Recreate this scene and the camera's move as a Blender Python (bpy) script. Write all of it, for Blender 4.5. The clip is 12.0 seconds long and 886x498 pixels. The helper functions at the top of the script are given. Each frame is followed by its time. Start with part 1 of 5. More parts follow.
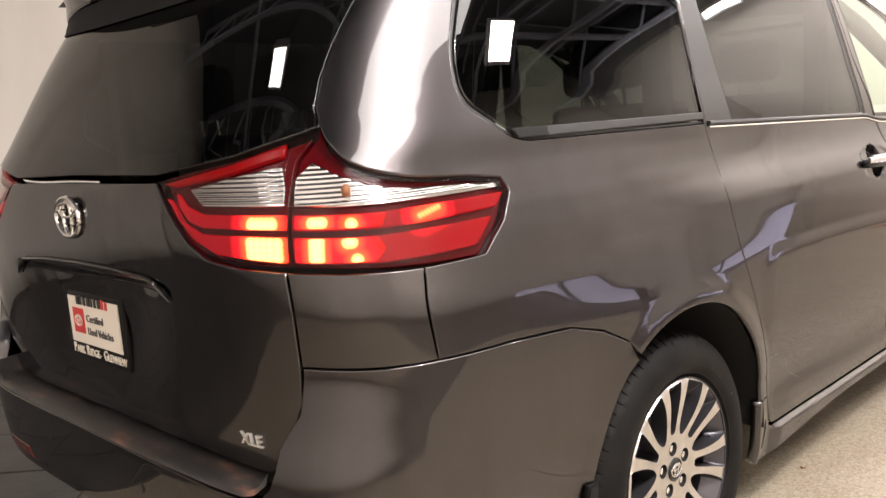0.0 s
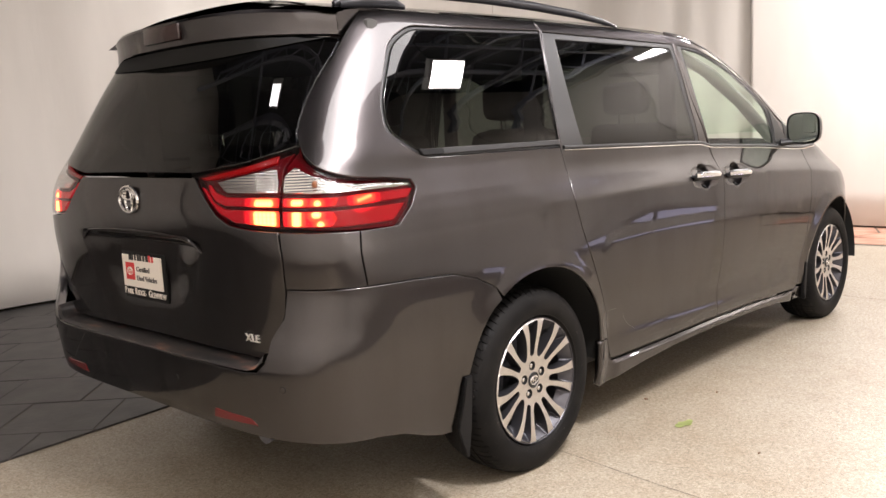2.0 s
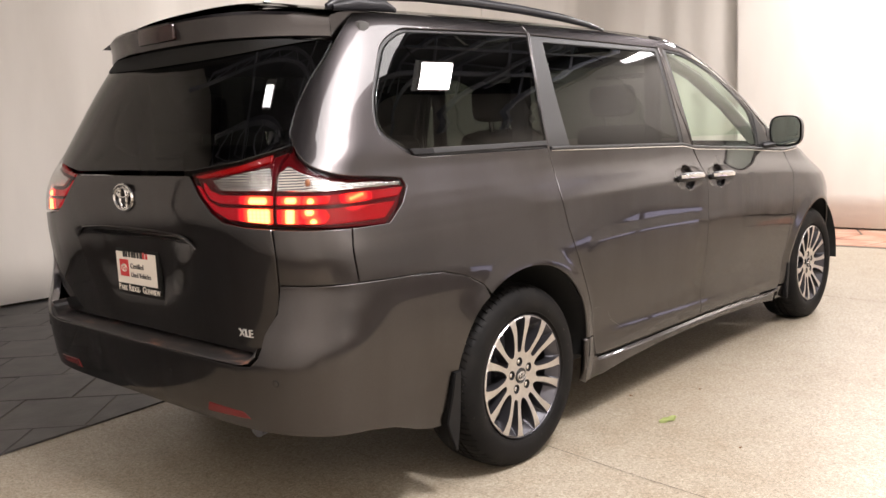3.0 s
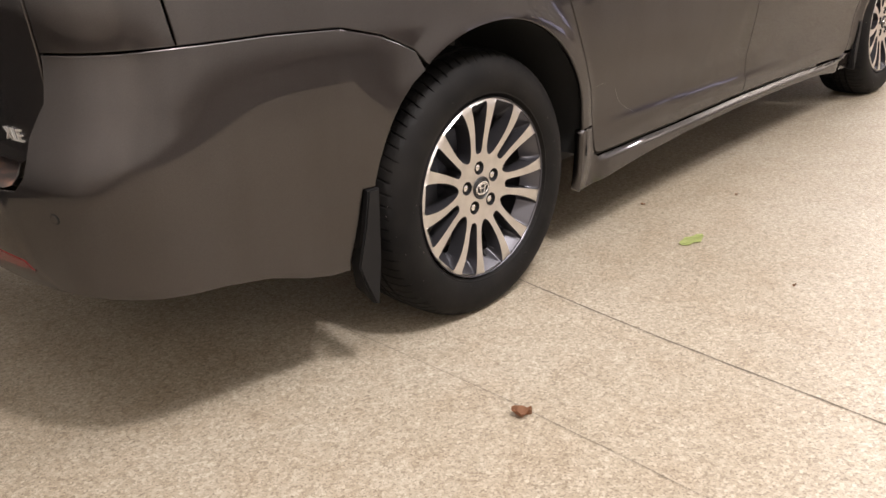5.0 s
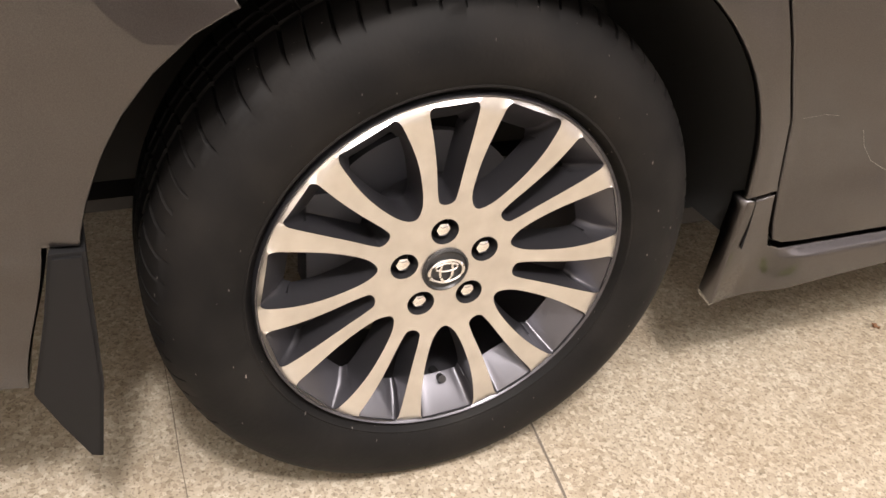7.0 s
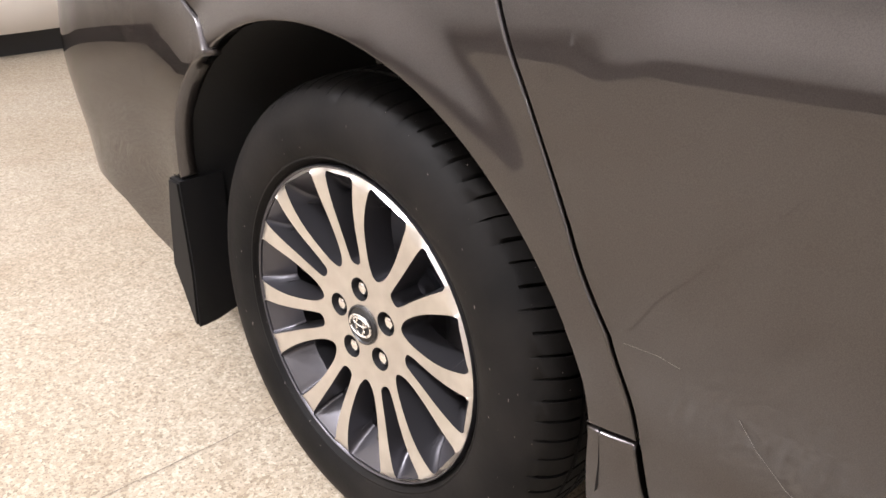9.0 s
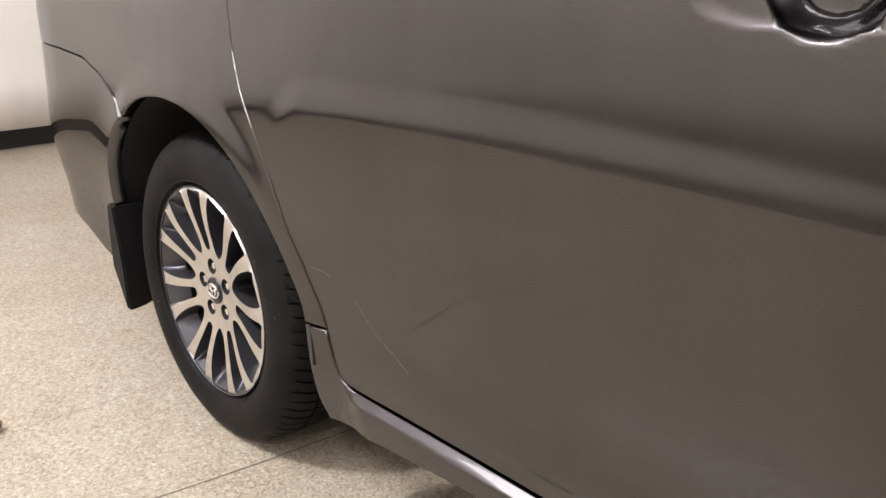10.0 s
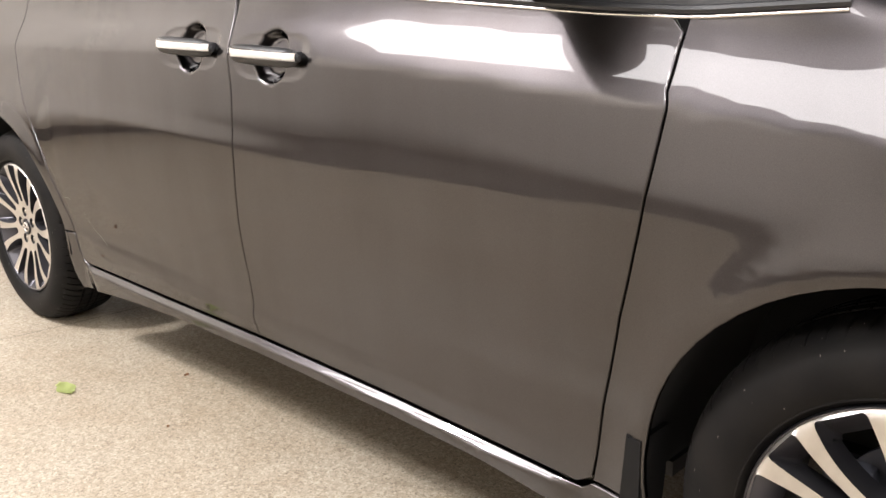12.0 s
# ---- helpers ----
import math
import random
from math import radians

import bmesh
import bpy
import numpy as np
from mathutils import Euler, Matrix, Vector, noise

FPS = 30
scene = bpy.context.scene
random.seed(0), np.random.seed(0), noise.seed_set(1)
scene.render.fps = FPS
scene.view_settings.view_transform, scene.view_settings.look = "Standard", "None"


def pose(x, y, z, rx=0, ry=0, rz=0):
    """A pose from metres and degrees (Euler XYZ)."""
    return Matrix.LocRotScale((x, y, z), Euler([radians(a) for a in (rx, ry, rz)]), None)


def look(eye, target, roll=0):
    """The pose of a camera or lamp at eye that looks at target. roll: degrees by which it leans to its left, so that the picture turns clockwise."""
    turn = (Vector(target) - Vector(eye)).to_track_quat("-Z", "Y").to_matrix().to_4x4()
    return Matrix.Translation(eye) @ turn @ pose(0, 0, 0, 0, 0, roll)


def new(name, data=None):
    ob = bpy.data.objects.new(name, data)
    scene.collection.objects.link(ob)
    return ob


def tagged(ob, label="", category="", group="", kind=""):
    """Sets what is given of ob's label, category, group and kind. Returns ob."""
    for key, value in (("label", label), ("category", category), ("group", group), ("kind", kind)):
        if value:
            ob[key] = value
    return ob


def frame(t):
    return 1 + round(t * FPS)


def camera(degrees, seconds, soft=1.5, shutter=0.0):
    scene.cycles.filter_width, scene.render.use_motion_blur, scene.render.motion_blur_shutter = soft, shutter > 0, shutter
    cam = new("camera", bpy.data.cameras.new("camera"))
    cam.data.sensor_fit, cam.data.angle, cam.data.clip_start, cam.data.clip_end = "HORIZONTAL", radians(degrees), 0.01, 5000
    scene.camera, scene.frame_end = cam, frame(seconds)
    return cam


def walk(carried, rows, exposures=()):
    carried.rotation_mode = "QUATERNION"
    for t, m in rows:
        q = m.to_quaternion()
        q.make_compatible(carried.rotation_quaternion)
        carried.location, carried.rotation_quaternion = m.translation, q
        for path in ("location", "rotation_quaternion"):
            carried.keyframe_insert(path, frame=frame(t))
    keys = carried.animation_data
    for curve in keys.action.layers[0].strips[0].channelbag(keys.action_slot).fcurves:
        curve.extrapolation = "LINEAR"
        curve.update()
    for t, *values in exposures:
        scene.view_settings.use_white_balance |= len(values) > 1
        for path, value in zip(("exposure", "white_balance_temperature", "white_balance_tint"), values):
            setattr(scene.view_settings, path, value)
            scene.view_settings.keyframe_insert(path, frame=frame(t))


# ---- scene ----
cam = camera(54.2, 12.0)
PATH = [
    (0, (2.075, -1.86, 1.278), (0.659, -0.478, 0.981), -4.4),
    (0.5, (2.37, -2.083, 1.301), (0.977, -0.676, 1.018), -3.7),
    (1, (2.647, -2.227, 1.308), (1.246, -0.829, 1.025), -3.3),
    (1.5, (2.808, -2.401, 1.307), (1.422, -0.988, 1.022), -3.5),
    (2, (2.922, -2.522, 1.32), (1.555, -1.09, 1.038), -2.9),
    (2.5, (2.963, -2.564, 1.322), (1.606, -1.122, 1.047), -2.8),
    (3, (2.962, -2.576, 1.317), (1.616, -1.124, 1.037), -2.6),
    (3.5, (2.91, -2.521, 1.3), (1.59, -1.065, 0.924), -2.2),
    (3.7, (2.837, -2.437, 1.268), (1.539, -0.985, 0.813), -2.1),
    (5.3, (2.328, -1.393, 1.075), (1.014, -0.143, 0.232), -2.8),
    (5.5, (2.279, -1.237, 1.07), (0.953, -0.035, 0.175), -2.0),
    (6, (2.104, -0.867, 1.014), (0.74, 0.213, 0.028), 0.1),
    (6.5, (1.947, -0.534, 0.982), (0.467, 0.311, -0.064), 0.7),
    (6.7, (1.868, -0.469, 0.958), (0.385, 0.356, -0.101), 3.2),
    (8.5, (1.577, 0.465, 0.955), (0.195, -0.425, -0.178), 0.5),
    (9, (1.640, 0.866, 0.965), (0.362, -0.44, 0.140), 0.3),
    (9.5, (1.705, 1.287, 1.000), (0.492, -0.164, 0.345), -0.6),
    (10, (1.765, 1.700, 1.030), (0.510, 0.268, 0.405), -1.1),
    (10.5, (1.818, 2.075, 1.058), (0.480, 0.733, 0.433), -1.6),
    (11, (1.880, 2.485, 1.075), (0.497, 1.165, 0.482), -1.6),
    (11.5, (1.980, 2.882, 1.091), (0.592, 1.557, 0.529), -2.2),
    (12, (2.122, 3.281, 1.102), (0.74, 1.939, 0.563), -1.2),
]
LIGHT_METER = [
    (0, -0.36, 6800, 14), (1, -0.46, 6750, 14), (2, -0.50, 6600, 14), (3, -0.53, 6650, 14), (3.5, -0.74, 6800, 16), (5.5, -0.50, 6600, 14),
    (6, -0.24, 6500, 14), (6.5, -0.28, 7000, 14), (8.5, 0.20, 6350, 17), (9, -0.12, 6350, 15), (9.5, -0.50, 6350, 13), (10.5, -0.48, 6350, 13), (11.5, -0.46, 6450, 12), (12, -0.24, 6500, 12),
]
walk(cam, [(t, look(eye, target, roll)) for t, eye, target, roll in PATH], LIGHT_METER)

# ---- world and lights ----
world = bpy.data.worlds.new("world")
world.use_nodes = True
world.node_tree.nodes["Background"].inputs[0].default_value = (0.9, 0.95, 1.0, 1)
world.node_tree.nodes["Background"].inputs[1].default_value = 0.02
scene.world = world

CEIL = 4.0
LIGHTS = [
    (3.1, -0.60, 0.38, 0.38, 300), (2.95, 0.20, 1.70, 4.6, 300),
    # First and last are added fill lamps, for north backdrop and west curtain.
    (0.9, 6.30, 1.20, 0.50, 400), (-1.03, -2.55, 0.40, 0.28, 16), (-3.0, 2.6, 0.60, 0.60, 55),
]
for lx, ly, wide, deep, power in LIGHTS:
    lamp = bpy.data.lights.new("panel_light", "AREA")
    lamp.shape, lamp.size, lamp.size_y, lamp.energy = "RECTANGLE", wide, deep, power
    lamp.color = (1.0, 0.98, 0.975)
    new("panel_light", lamp).matrix_world = look((lx, ly, CEIL - 0.10), (lx, ly, 0))
# a panel tipped towards the car
FLOODS = [(look((3.60, 3.45, 3.60), (0.0, 3.45, 0.0)), 0.42, 0.40, 100), (look((3.10, 6.7, 3.95), (1.1, 1.2, 0.9)), 0.42, 0.28, 24)]
# added long washers, unseen: they brighten the curtains that the paint reflects
FILL_WASHERS = [(look((4.35, -1.3, 3.80), (5.5, -1.3, 3.15), 90), 0.16, 4.0, 105), (look((1.8, -2.90, 3.80), (1.8, -3.95, 3.15)), 4.6, 0.16, 120), (look((3.3, 6.25, 3.80), (3.3, 7.35, 3.15)), 2.6, 0.16, 85)]
FLOODS += FILL_WASHERS
for turned, wide, deep, power in FLOODS:
    lamp = bpy.data.lights.new("flood_light", "AREA")
    lamp.shape, lamp.size, lamp.size_y, lamp.energy = "RECTANGLE", wide, deep, power
    lamp.color = (1.0, 0.98, 0.975)
    new("flood_light", lamp).matrix_world = turned


# ---- materials ----
def material(name, color=(0.5, 0.5, 0.5), rough=0.5, metal=0.0, coat=0.0, spec=0.5):
    m = bpy.data.materials.new(name)
    m.use_nodes = True
    b = m.node_tree.nodes["Principled BSDF"]
    b.inputs["Base Color"].default_value = (*color, 1)
    b.inputs["Roughness"].default_value = rough
    b.inputs["Metallic"].default_value = metal
    b.inputs["Coat Weight"].default_value = coat
    b.inputs["Coat Roughness"].default_value = 0.03
    b.inputs["Specular IOR Level"].default_value = spec
    return m


def node(m, kind, **values):
    n = m.node_tree.nodes.new(kind)
    for key, value in values.items():
        n.inputs[key].default_value = value
    return n


def wire(m, a, out, b, into):
    m.node_tree.links.new(a.outputs[out], b.inputs[into])


def bsdf(m):
    return m.node_tree.nodes["Principled BSDF"]


def coords(m, scale=(1, 1, 1)):
    c = m.node_tree.nodes.new("ShaderNodeTexCoord")
    p = m.node_tree.nodes.new("ShaderNodeMapping")
    p.inputs["Scale"].default_value = scale
    wire(m, c, "Object", p, "Vector")
    return p


def speckle(m, scale, colors, stops, detail=4.0, stretch=(1, 1, 1), kind="ShaderNodeTexNoise"):
    """A colour ramp over noise; returns the ramp node."""
    n = m.node_tree.nodes.new(kind)
    n.inputs["Scale"].default_value = scale
    if kind == "ShaderNodeTexNoise":
        n.inputs["Detail"].default_value = detail
    wire(m, coords(m, stretch), "Vector", n, "Vector")
    r = m.node_tree.nodes.new("ShaderNodeValToRGB")
    while len(r.color_ramp.elements) < len(colors):
        r.color_ramp.elements.new(0.5)
    for e, c, s in zip(r.color_ramp.elements, colors, stops):
        e.position, e.color = s, (*c, 1) if len(c) == 3 else c
    wire(m, n, "Color" if kind == "ShaderNodeTexVoronoi" else "Fac", r, "Fac")
    return r


def mix(m, a, b, fac=0.5, mode="MIX"):
    x = m.node_tree.nodes.new("ShaderNodeMix")
    x.data_type, x.blend_type = "RGBA", mode
    x.inputs["Factor"].default_value = fac
    wire(m, a, "Color", x, 6)
    wire(m, b, "Color", x, 7)
    return x


def bump(m, scale, strength, dist=0.002, detail=3.0, stretch=(1, 1, 1)):
    n = node(m, "ShaderNodeTexNoise", Scale=scale, Detail=detail)
    wire(m, coords(m, stretch), "Vector", n, "Vector")
    b = node(m, "ShaderNodeBump", Strength=strength, Distance=dist)
    wire(m, n, "Fac", b, "Height")
    wire(m, b, "Normal", bsdf(m), "Normal")
    return b


def car_paint(name, flake_low, flake_high):
    """Metallic flakes under a glossy clear coat."""
    m = bpy.data.materials.new(name)
    m.use_nodes = True
    t = m.node_tree
    t.nodes.remove(t.nodes["Principled BSDF"])
    base = t.nodes.new("ShaderNodeBsdfGlossy")
    base.distribution = "BECKMANN"
    base.inputs["Roughness"].default_value = 0.37
    flake = speckle(m, 900, [flake_low, flake_high], [0.35, 0.65], 2)
    # Vertical streaks in the colour: dirt, and the curtain's reflection painted in.
    streaks = speckle(m, 2.6, [(1, 1, 1), (0.84, 0.82, 0.79)], [0.42, 0.75], 6, (2.0, 2.0, 0.45))
    wire(m, mix(m, flake, streaks, 1.0, "MULTIPLY"), 2, base, "Color")
    coat = t.nodes.new("ShaderNodeBsdfGlossy")
    dust = speckle(m, 5.0, [(0.012, 0.012, 0.012), (0.055, 0.055, 0.055)], [0.45, 0.8], 8)
    wire(m, dust, "Color", coat, "Roughness")
    peel = node(m, "ShaderNodeTexNoise", Scale=9.0, Detail=2.0)
    wire(m, coords(m), "Vector", peel, "Vector")
    b = node(m, "ShaderNodeBump", Strength=0.08, Distance=0.001)
    wire(m, peel, "Fac", b, "Height")
    wire(m, b, "Normal", coat, "Normal")
    f = node(m, "ShaderNodeFresnel", IOR=1.62)
    x = t.nodes.new("ShaderNodeMixShader")
    wire(m, f, "Fac", x, 0)
    wire(m, base, 0, x, 1)
    wire(m, coat, 0, x, 2)
    wire(m, x, 0, t.nodes["Material Output"], 0)
    return m


PAINT = car_paint("paint", (0.050, 0.0455, 0.0465), (0.064, 0.058, 0.059))
BLACK = material("black_plastic", (0.012, 0.012, 0.013), 0.42)
GAP = material("gap_black", (0.004, 0.004, 0.004), 0.8)
SEAM = material("seam_grey", (0.030, 0.028, 0.028), 0.8)
RUBBER = material("rubber", (0.004, 0.004, 0.0041), 0.62, 0.0, 0.0, 0.12)
_grime = speckle(RUBBER, 9, [(0.0042, 0.0040, 0.0041), (0.0085, 0.0077, 0.0072), (0.013, 0.0112, 0.0098)], [0.35, 0.6, 0.85], 9)
_nick = speckle(RUBBER, 210, [(1, 1, 1), (1, 1, 1), (26, 25, 24)], [0.0, 0.775, 0.80], 1, (1, 1, 0.35))
wire(RUBBER, mix(RUBBER, _grime, _nick, 1.0, "MULTIPLY"), 2, bsdf(RUBBER), "Base Color")
bump(RUBBER, 120, 0.35, 0.001, 5)
CHROME = material("chrome", (0.82, 0.80, 0.78), 0.12, 1.0)
MACHINED = material("machined_alloy", (0.70, 0.67, 0.63), 0.34, 1.0)
wire(MACHINED, speckle(MACHINED, 30, [(0.60, 0.575, 0.55), (0.70, 0.675, 0.65)], [0.3, 0.7], 8), "Color", bsdf(MACHINED), "Base Color")
POCKET = material("grey_alloy", (0.085, 0.083, 0.092), 0.36, 0.85)
FABRIC = material("seat_fabric", (0.10, 0.095, 0.09), 0.9)


def glass(name, tint, clear, gloss=0.06):
    m = bpy.data.materials.new(name)
    m.use_nodes = True
    t = m.node_tree
    t.nodes.remove(t.nodes["Principled BSDF"])
    a = t.nodes.new("ShaderNodeBsdfTransparent")
    a.inputs[0].default_value = (*[v * clear for v in tint], 1)
    g = t.nodes.new("ShaderNodeBsdfGlossy")
    g.inputs["Roughness"].default_value = 0.01
    w = t.nodes.new("ShaderNodeLayerWeight")
    w.inputs["Blend"].default_value = 0.5
    k = t.nodes.new("ShaderNodeMath")
    k.operation = "POWER"
    k.inputs[1].default_value = 5.0
    t.links.new(w.outputs["Facing"], k.inputs[0])
    f = t.nodes.new("ShaderNodeMapRange")
    f.inputs["To Min"].default_value, f.inputs["To Max"].default_value = gloss, 0.95
    t.links.new(k.outputs[0], f.inputs["Value"])
    x = t.nodes.new("ShaderNodeMixShader")
    t.links.new(f.outputs[0], x.inputs[0])
    t.links.new(a.outputs[0], x.inputs[1])
    t.links.new(g.outputs[0], x.inputs[2])
    t.links.new(x.outputs[0], t.nodes["Material Output"].inputs[0])
    return m


TINTED = glass("tinted_glass", (0.95, 1.0, 0.92), 0.06)
CLEAR = glass("clear_glass", (0.88, 1.0, 0.90), 0.96)


# ---- mesh helpers ----
def part(name, bm, mat, parent=None, label="", smooth=True):
    me = bpy.data.meshes.new(name)
    bm.to_mesh(me)
    bm.free()
    me.materials.append(mat)
    if smooth:
        me.polygons.foreach_set("use_smooth", [True] * len(me.polygons))
        me.set_sharp_from_angle(angle=radians(40))
    ob = new(name, me)
    ob.parent = parent
    return tagged(ob, label)


def box(bm, x0, x1, y0, y1, z0, z1, bevel=0.0, segments=2):
    m = Matrix.LocRotScale(((x0 + x1) / 2, (y0 + y1) / 2, (z0 + z1) / 2), None, (x1 - x0, y1 - y0, z1 - z0))
    made = bmesh.ops.create_cube(bm, size=1, matrix=m)
    if bevel:
        edges = {e for v in made["verts"] for e in v.link_edges}
        bmesh.ops.bevel(bm, geom=list(edges), offset=bevel, segments=segments, affect="EDGES", profile=0.5)
    return bm


def lathe(bm, profile, steps=64, closed=False, axis_x=True):
    """Turns a profile of (radius, along x) about the x axis."""
    rings = []
    for i in range(steps):
        a = 2 * math.pi * i / steps
        rings.append([bm.verts.new((x, r * math.cos(a), r * math.sin(a))) for r, x in profile])
    n = len(profile)
    for i in range(steps):
        p, q = rings[i], rings[(i + 1) % steps]
        for j in range(n if closed else n - 1):
            k = (j + 1) % n
            bm.faces.new((p[j], p[k], q[k], q[j]))
    return bm


def tube(bm, points, radius, steps=8, flat=1.0):
    """A round bar along points."""
    rings = []
    for i, p in enumerate(points):
        p = Vector(p)
        d = (Vector(points[min(i + 1, len(points) - 1)]) - Vector(points[max(i - 1, 0)])).normalized()
        a = d.orthogonal().normalized() if abs(d.z) > 0.95 else d.cross(Vector((0, 0, 1))).normalized()
        b = d.cross(a)
        r = radius[i] if isinstance(radius, (list, tuple)) else radius
        rings.append([bm.verts.new(p + r * (math.cos(w) * a + flat * math.sin(w) * b)) for w in np.linspace(0, 2 * math.pi, steps, endpoint=False)])
    for p, q in zip(rings, rings[1:]):
        for j in range(steps):
            k = (j + 1) % steps
            bm.faces.new((p[j], p[k], q[k], q[j]))
    bm.faces.new(rings[0])
    bm.faces.new(rings[-1][::-1])
    return bm


# ---- the body's surface ----
def spline(knots):
    """A smooth curve through knots (monotone cubic)."""
    x, y = np.array(knots, float).T
    h, d = np.diff(x), np.diff(y) / np.diff(x)
    m = np.zeros_like(x)
    same = d[:-1] * d[1:] > 0
    w1, w2 = 2 * h[1:] + h[:-1], h[1:] + 2 * h[:-1]
    with np.errstate(divide="ignore", invalid="ignore"):
        m[1:-1] = np.where(same, (w1 + w2) / (w1 / d[:-1] + w2 / d[1:]), 0)
    m[0], m[-1] = d[0], d[-1]

    def at(v):
        v = np.clip(v, x[0], x[-1])
        i = np.clip(np.searchsorted(x, v) - 1, 0, len(h) - 1)
        s = (v - x[i]) / h[i]
        return (2 * s**3 - 3 * s**2 + 1) * y[i] + (s**3 - 2 * s**2 + s) * h[i] * m[i] + (3 * s**2 - 2 * s**3) * y[i + 1] + (s**3 - s**2) * h[i] * m[i + 1]

    return at


def ramp(v, a, b):
    s = np.clip((v - a) / (b - a), 0, 1)
    return s * s * (3 - 2 * s)


HALF = spline([(0.12, 0.92), (0.20, 0.945), (0.28, 0.961), (0.34, 0.967), (0.44, 0.972), (0.52, 0.984), (0.62, 0.996), (0.72, 1.001), (0.82, 1.003), (0.92, 1.001), (0.995, 0.9988), (1.006, 0.9980), (1.014, 0.9955), (1.028, 0.9895), (1.05, 0.9790), (1.09, 0.9585), (1.13, 0.943), (1.17, 0.933), (1.22, 0.924), (1.35, 0.888), (1.5, 0.846), (1.62, 0.808), (1.68, 0.784), (1.715, 0.758), (1.74, 0.70)])
REAR = spline([(0.12, -0.90), (0.3, -0.97), (0.45, -1.0), (0.62, -1.012), (0.8, -1.028), (0.95, -1.045), (1.08, -1.055), (1.18, -1.042), (1.25, -1.008), (1.4, -0.925), (1.55, -0.838), (1.66, -0.765), (1.75, -0.70)])
FRONT = spline([(0.12, 3.78), (0.3, 3.93), (0.5, 3.985), (0.7, 3.96), (0.85, 3.88), (0.95, 3.72), (1.02, 3.52), (1.08, 3.32), (1.13, 3.14), (1.17, 2.99), (1.25, 2.84), (1.4, 2.60), (1.55, 2.33), (1.68, 2.02), (1.75, 1.8)])
TURN_R = spline([(0.1, -0.5), (1.1, -0.5), (1.4, -0.40), (1.75, -0.2)])
TURN_F = spline([(0.1, 2.65), (0.95, 2.78), (1.06, 2.78), (1.13, 2.66), (1.2, 2.44), (1.4, 2.08), (1.55, 1.80), (1.64, 1.6), (1.75, 1.2)])
MID = 1.4
LIFT = spline([(0.12, 0.02), (0.30, 0.06), (0.42, 0.078), (0.58, 0.078), (0.64, 0.066), (0.74, 0.028), (0.86, 0.0), (0.95, 0.0)])
SHOULDER = spline([(0.9, 0.0), (1.5, 0.002), (1.8, 0.008), (2.1, 0.020), (2.48, 0.042), (2.64, 0.052), (2.94, 0.080), (3.3, 0.10)])
WHEELS = (0.0, 3.03)


def width_at(y, z, bumper):
    """The body's half width; below zero past its ends."""
    drop = SHOULDER(y) * ramp(z, 0.78, 0.94) * (1 - ramp(z, 1.12, 1.40))
    half, rear = HALF(z + drop), REAR(z)
    soft = (HALF(z - 0.09) + HALF(z - 0.045) + HALF(z) + HALF(z + 0.045) + HALF(z + 0.09)) / 5
    tame = (1 - ramp(y, -0.20, 0.45)) * ramp(z, 0.92, 1.0) * (1 - ramp(z, 1.16, 1.24))
    half = half + (soft - half) * tame
    if bumper:
        rear = rear - LIFT(z)
        half = half + 0.10 * LIFT(z)
    for w in WHEELS:
        rho = np.hypot(y - w, z - 0.358)
        half = half + 0.004 * np.exp(-(((rho - 0.415) / 0.045) ** 2)) * (z < 1.0)
        half = half + (0.005 * (1 - ramp(rho, 0.42 if bumper else 0.440, 0.56 if bumper else 0.500)) if w < 1 else 0.006 * np.exp(-(((rho - 0.415) / 0.045) ** 2))) * (z < 1.0)
        half = half + 0.018 * np.exp(-(((y - w) / 0.48) ** 2)) * (1 - ramp(z, 0.78, 1.0))
    # The doors have a crease at half height and flare out at the foot.
    inside = ramp(y, 0.36, 0.50) * (1 - ramp(y, 2.40, 2.62))
    crease = 0.845 - 0.10 * (1 - ramp(y, 0.32, 0.50)) - 0.055 * ramp(y, 0.7, 2.4)
    half = half + (0.0040 - 0.0008 * ramp(y, 0.6, 1.3) - 0.0022 * ramp(y, 1.2, 2.1)) * inside * (1 - ramp(z - crease, -0.034, 0.026)) * ramp(z, 0.40, 0.72)
    foot = z + 0.030 * (y - 0.65) / 0.7
    half = half + 0.0068 * ramp(y, 0.46, 0.70) * (1 - ramp(y, 2.2, 2.5)) * (1 - ramp(foot, 0.385, 0.428)) * ramp(z, 0.30, 0.36)
    yc, yf = TURN_R(z), TURN_F(z)
    q = np.where(y < yc, (yc - y) / (yc - rear), np.where(y > yf, (y - yf) / (FRONT(z) - yf), 0.0))
    n = np.where(y < yc, 5.0 - 0.8 * ramp(z, 1.10, 1.30), 2.7)
    left = 1 - np.abs(q) ** n
    return half * np.sign(left) * np.abs(left) ** (1 / n)


def radial(phi, z, bumper):
    lo, hi = np.full_like(phi, 0.2), np.full_like(phi, 3.2)
    s, c = np.sin(phi), np.cos(phi)
    for _ in range(30):
        r = (lo + hi) / 2
        out = r * s > width_at(MID - r * c, z, bumper)
        lo, hi = np.where(out, lo, r), np.where(out, r, hi)
    return (lo + hi) / 2


PHI = np.linspace(0, math.pi, 3000)
_r = radial(PHI, np.full_like(PHI, 0.9), False)
_xy = np.stack([_r * np.sin(PHI), MID - _r * np.cos(PHI)], 1)
ALONG = np.r_[0, np.cumsum(np.hypot(*np.diff(_xy, axis=0).T))]


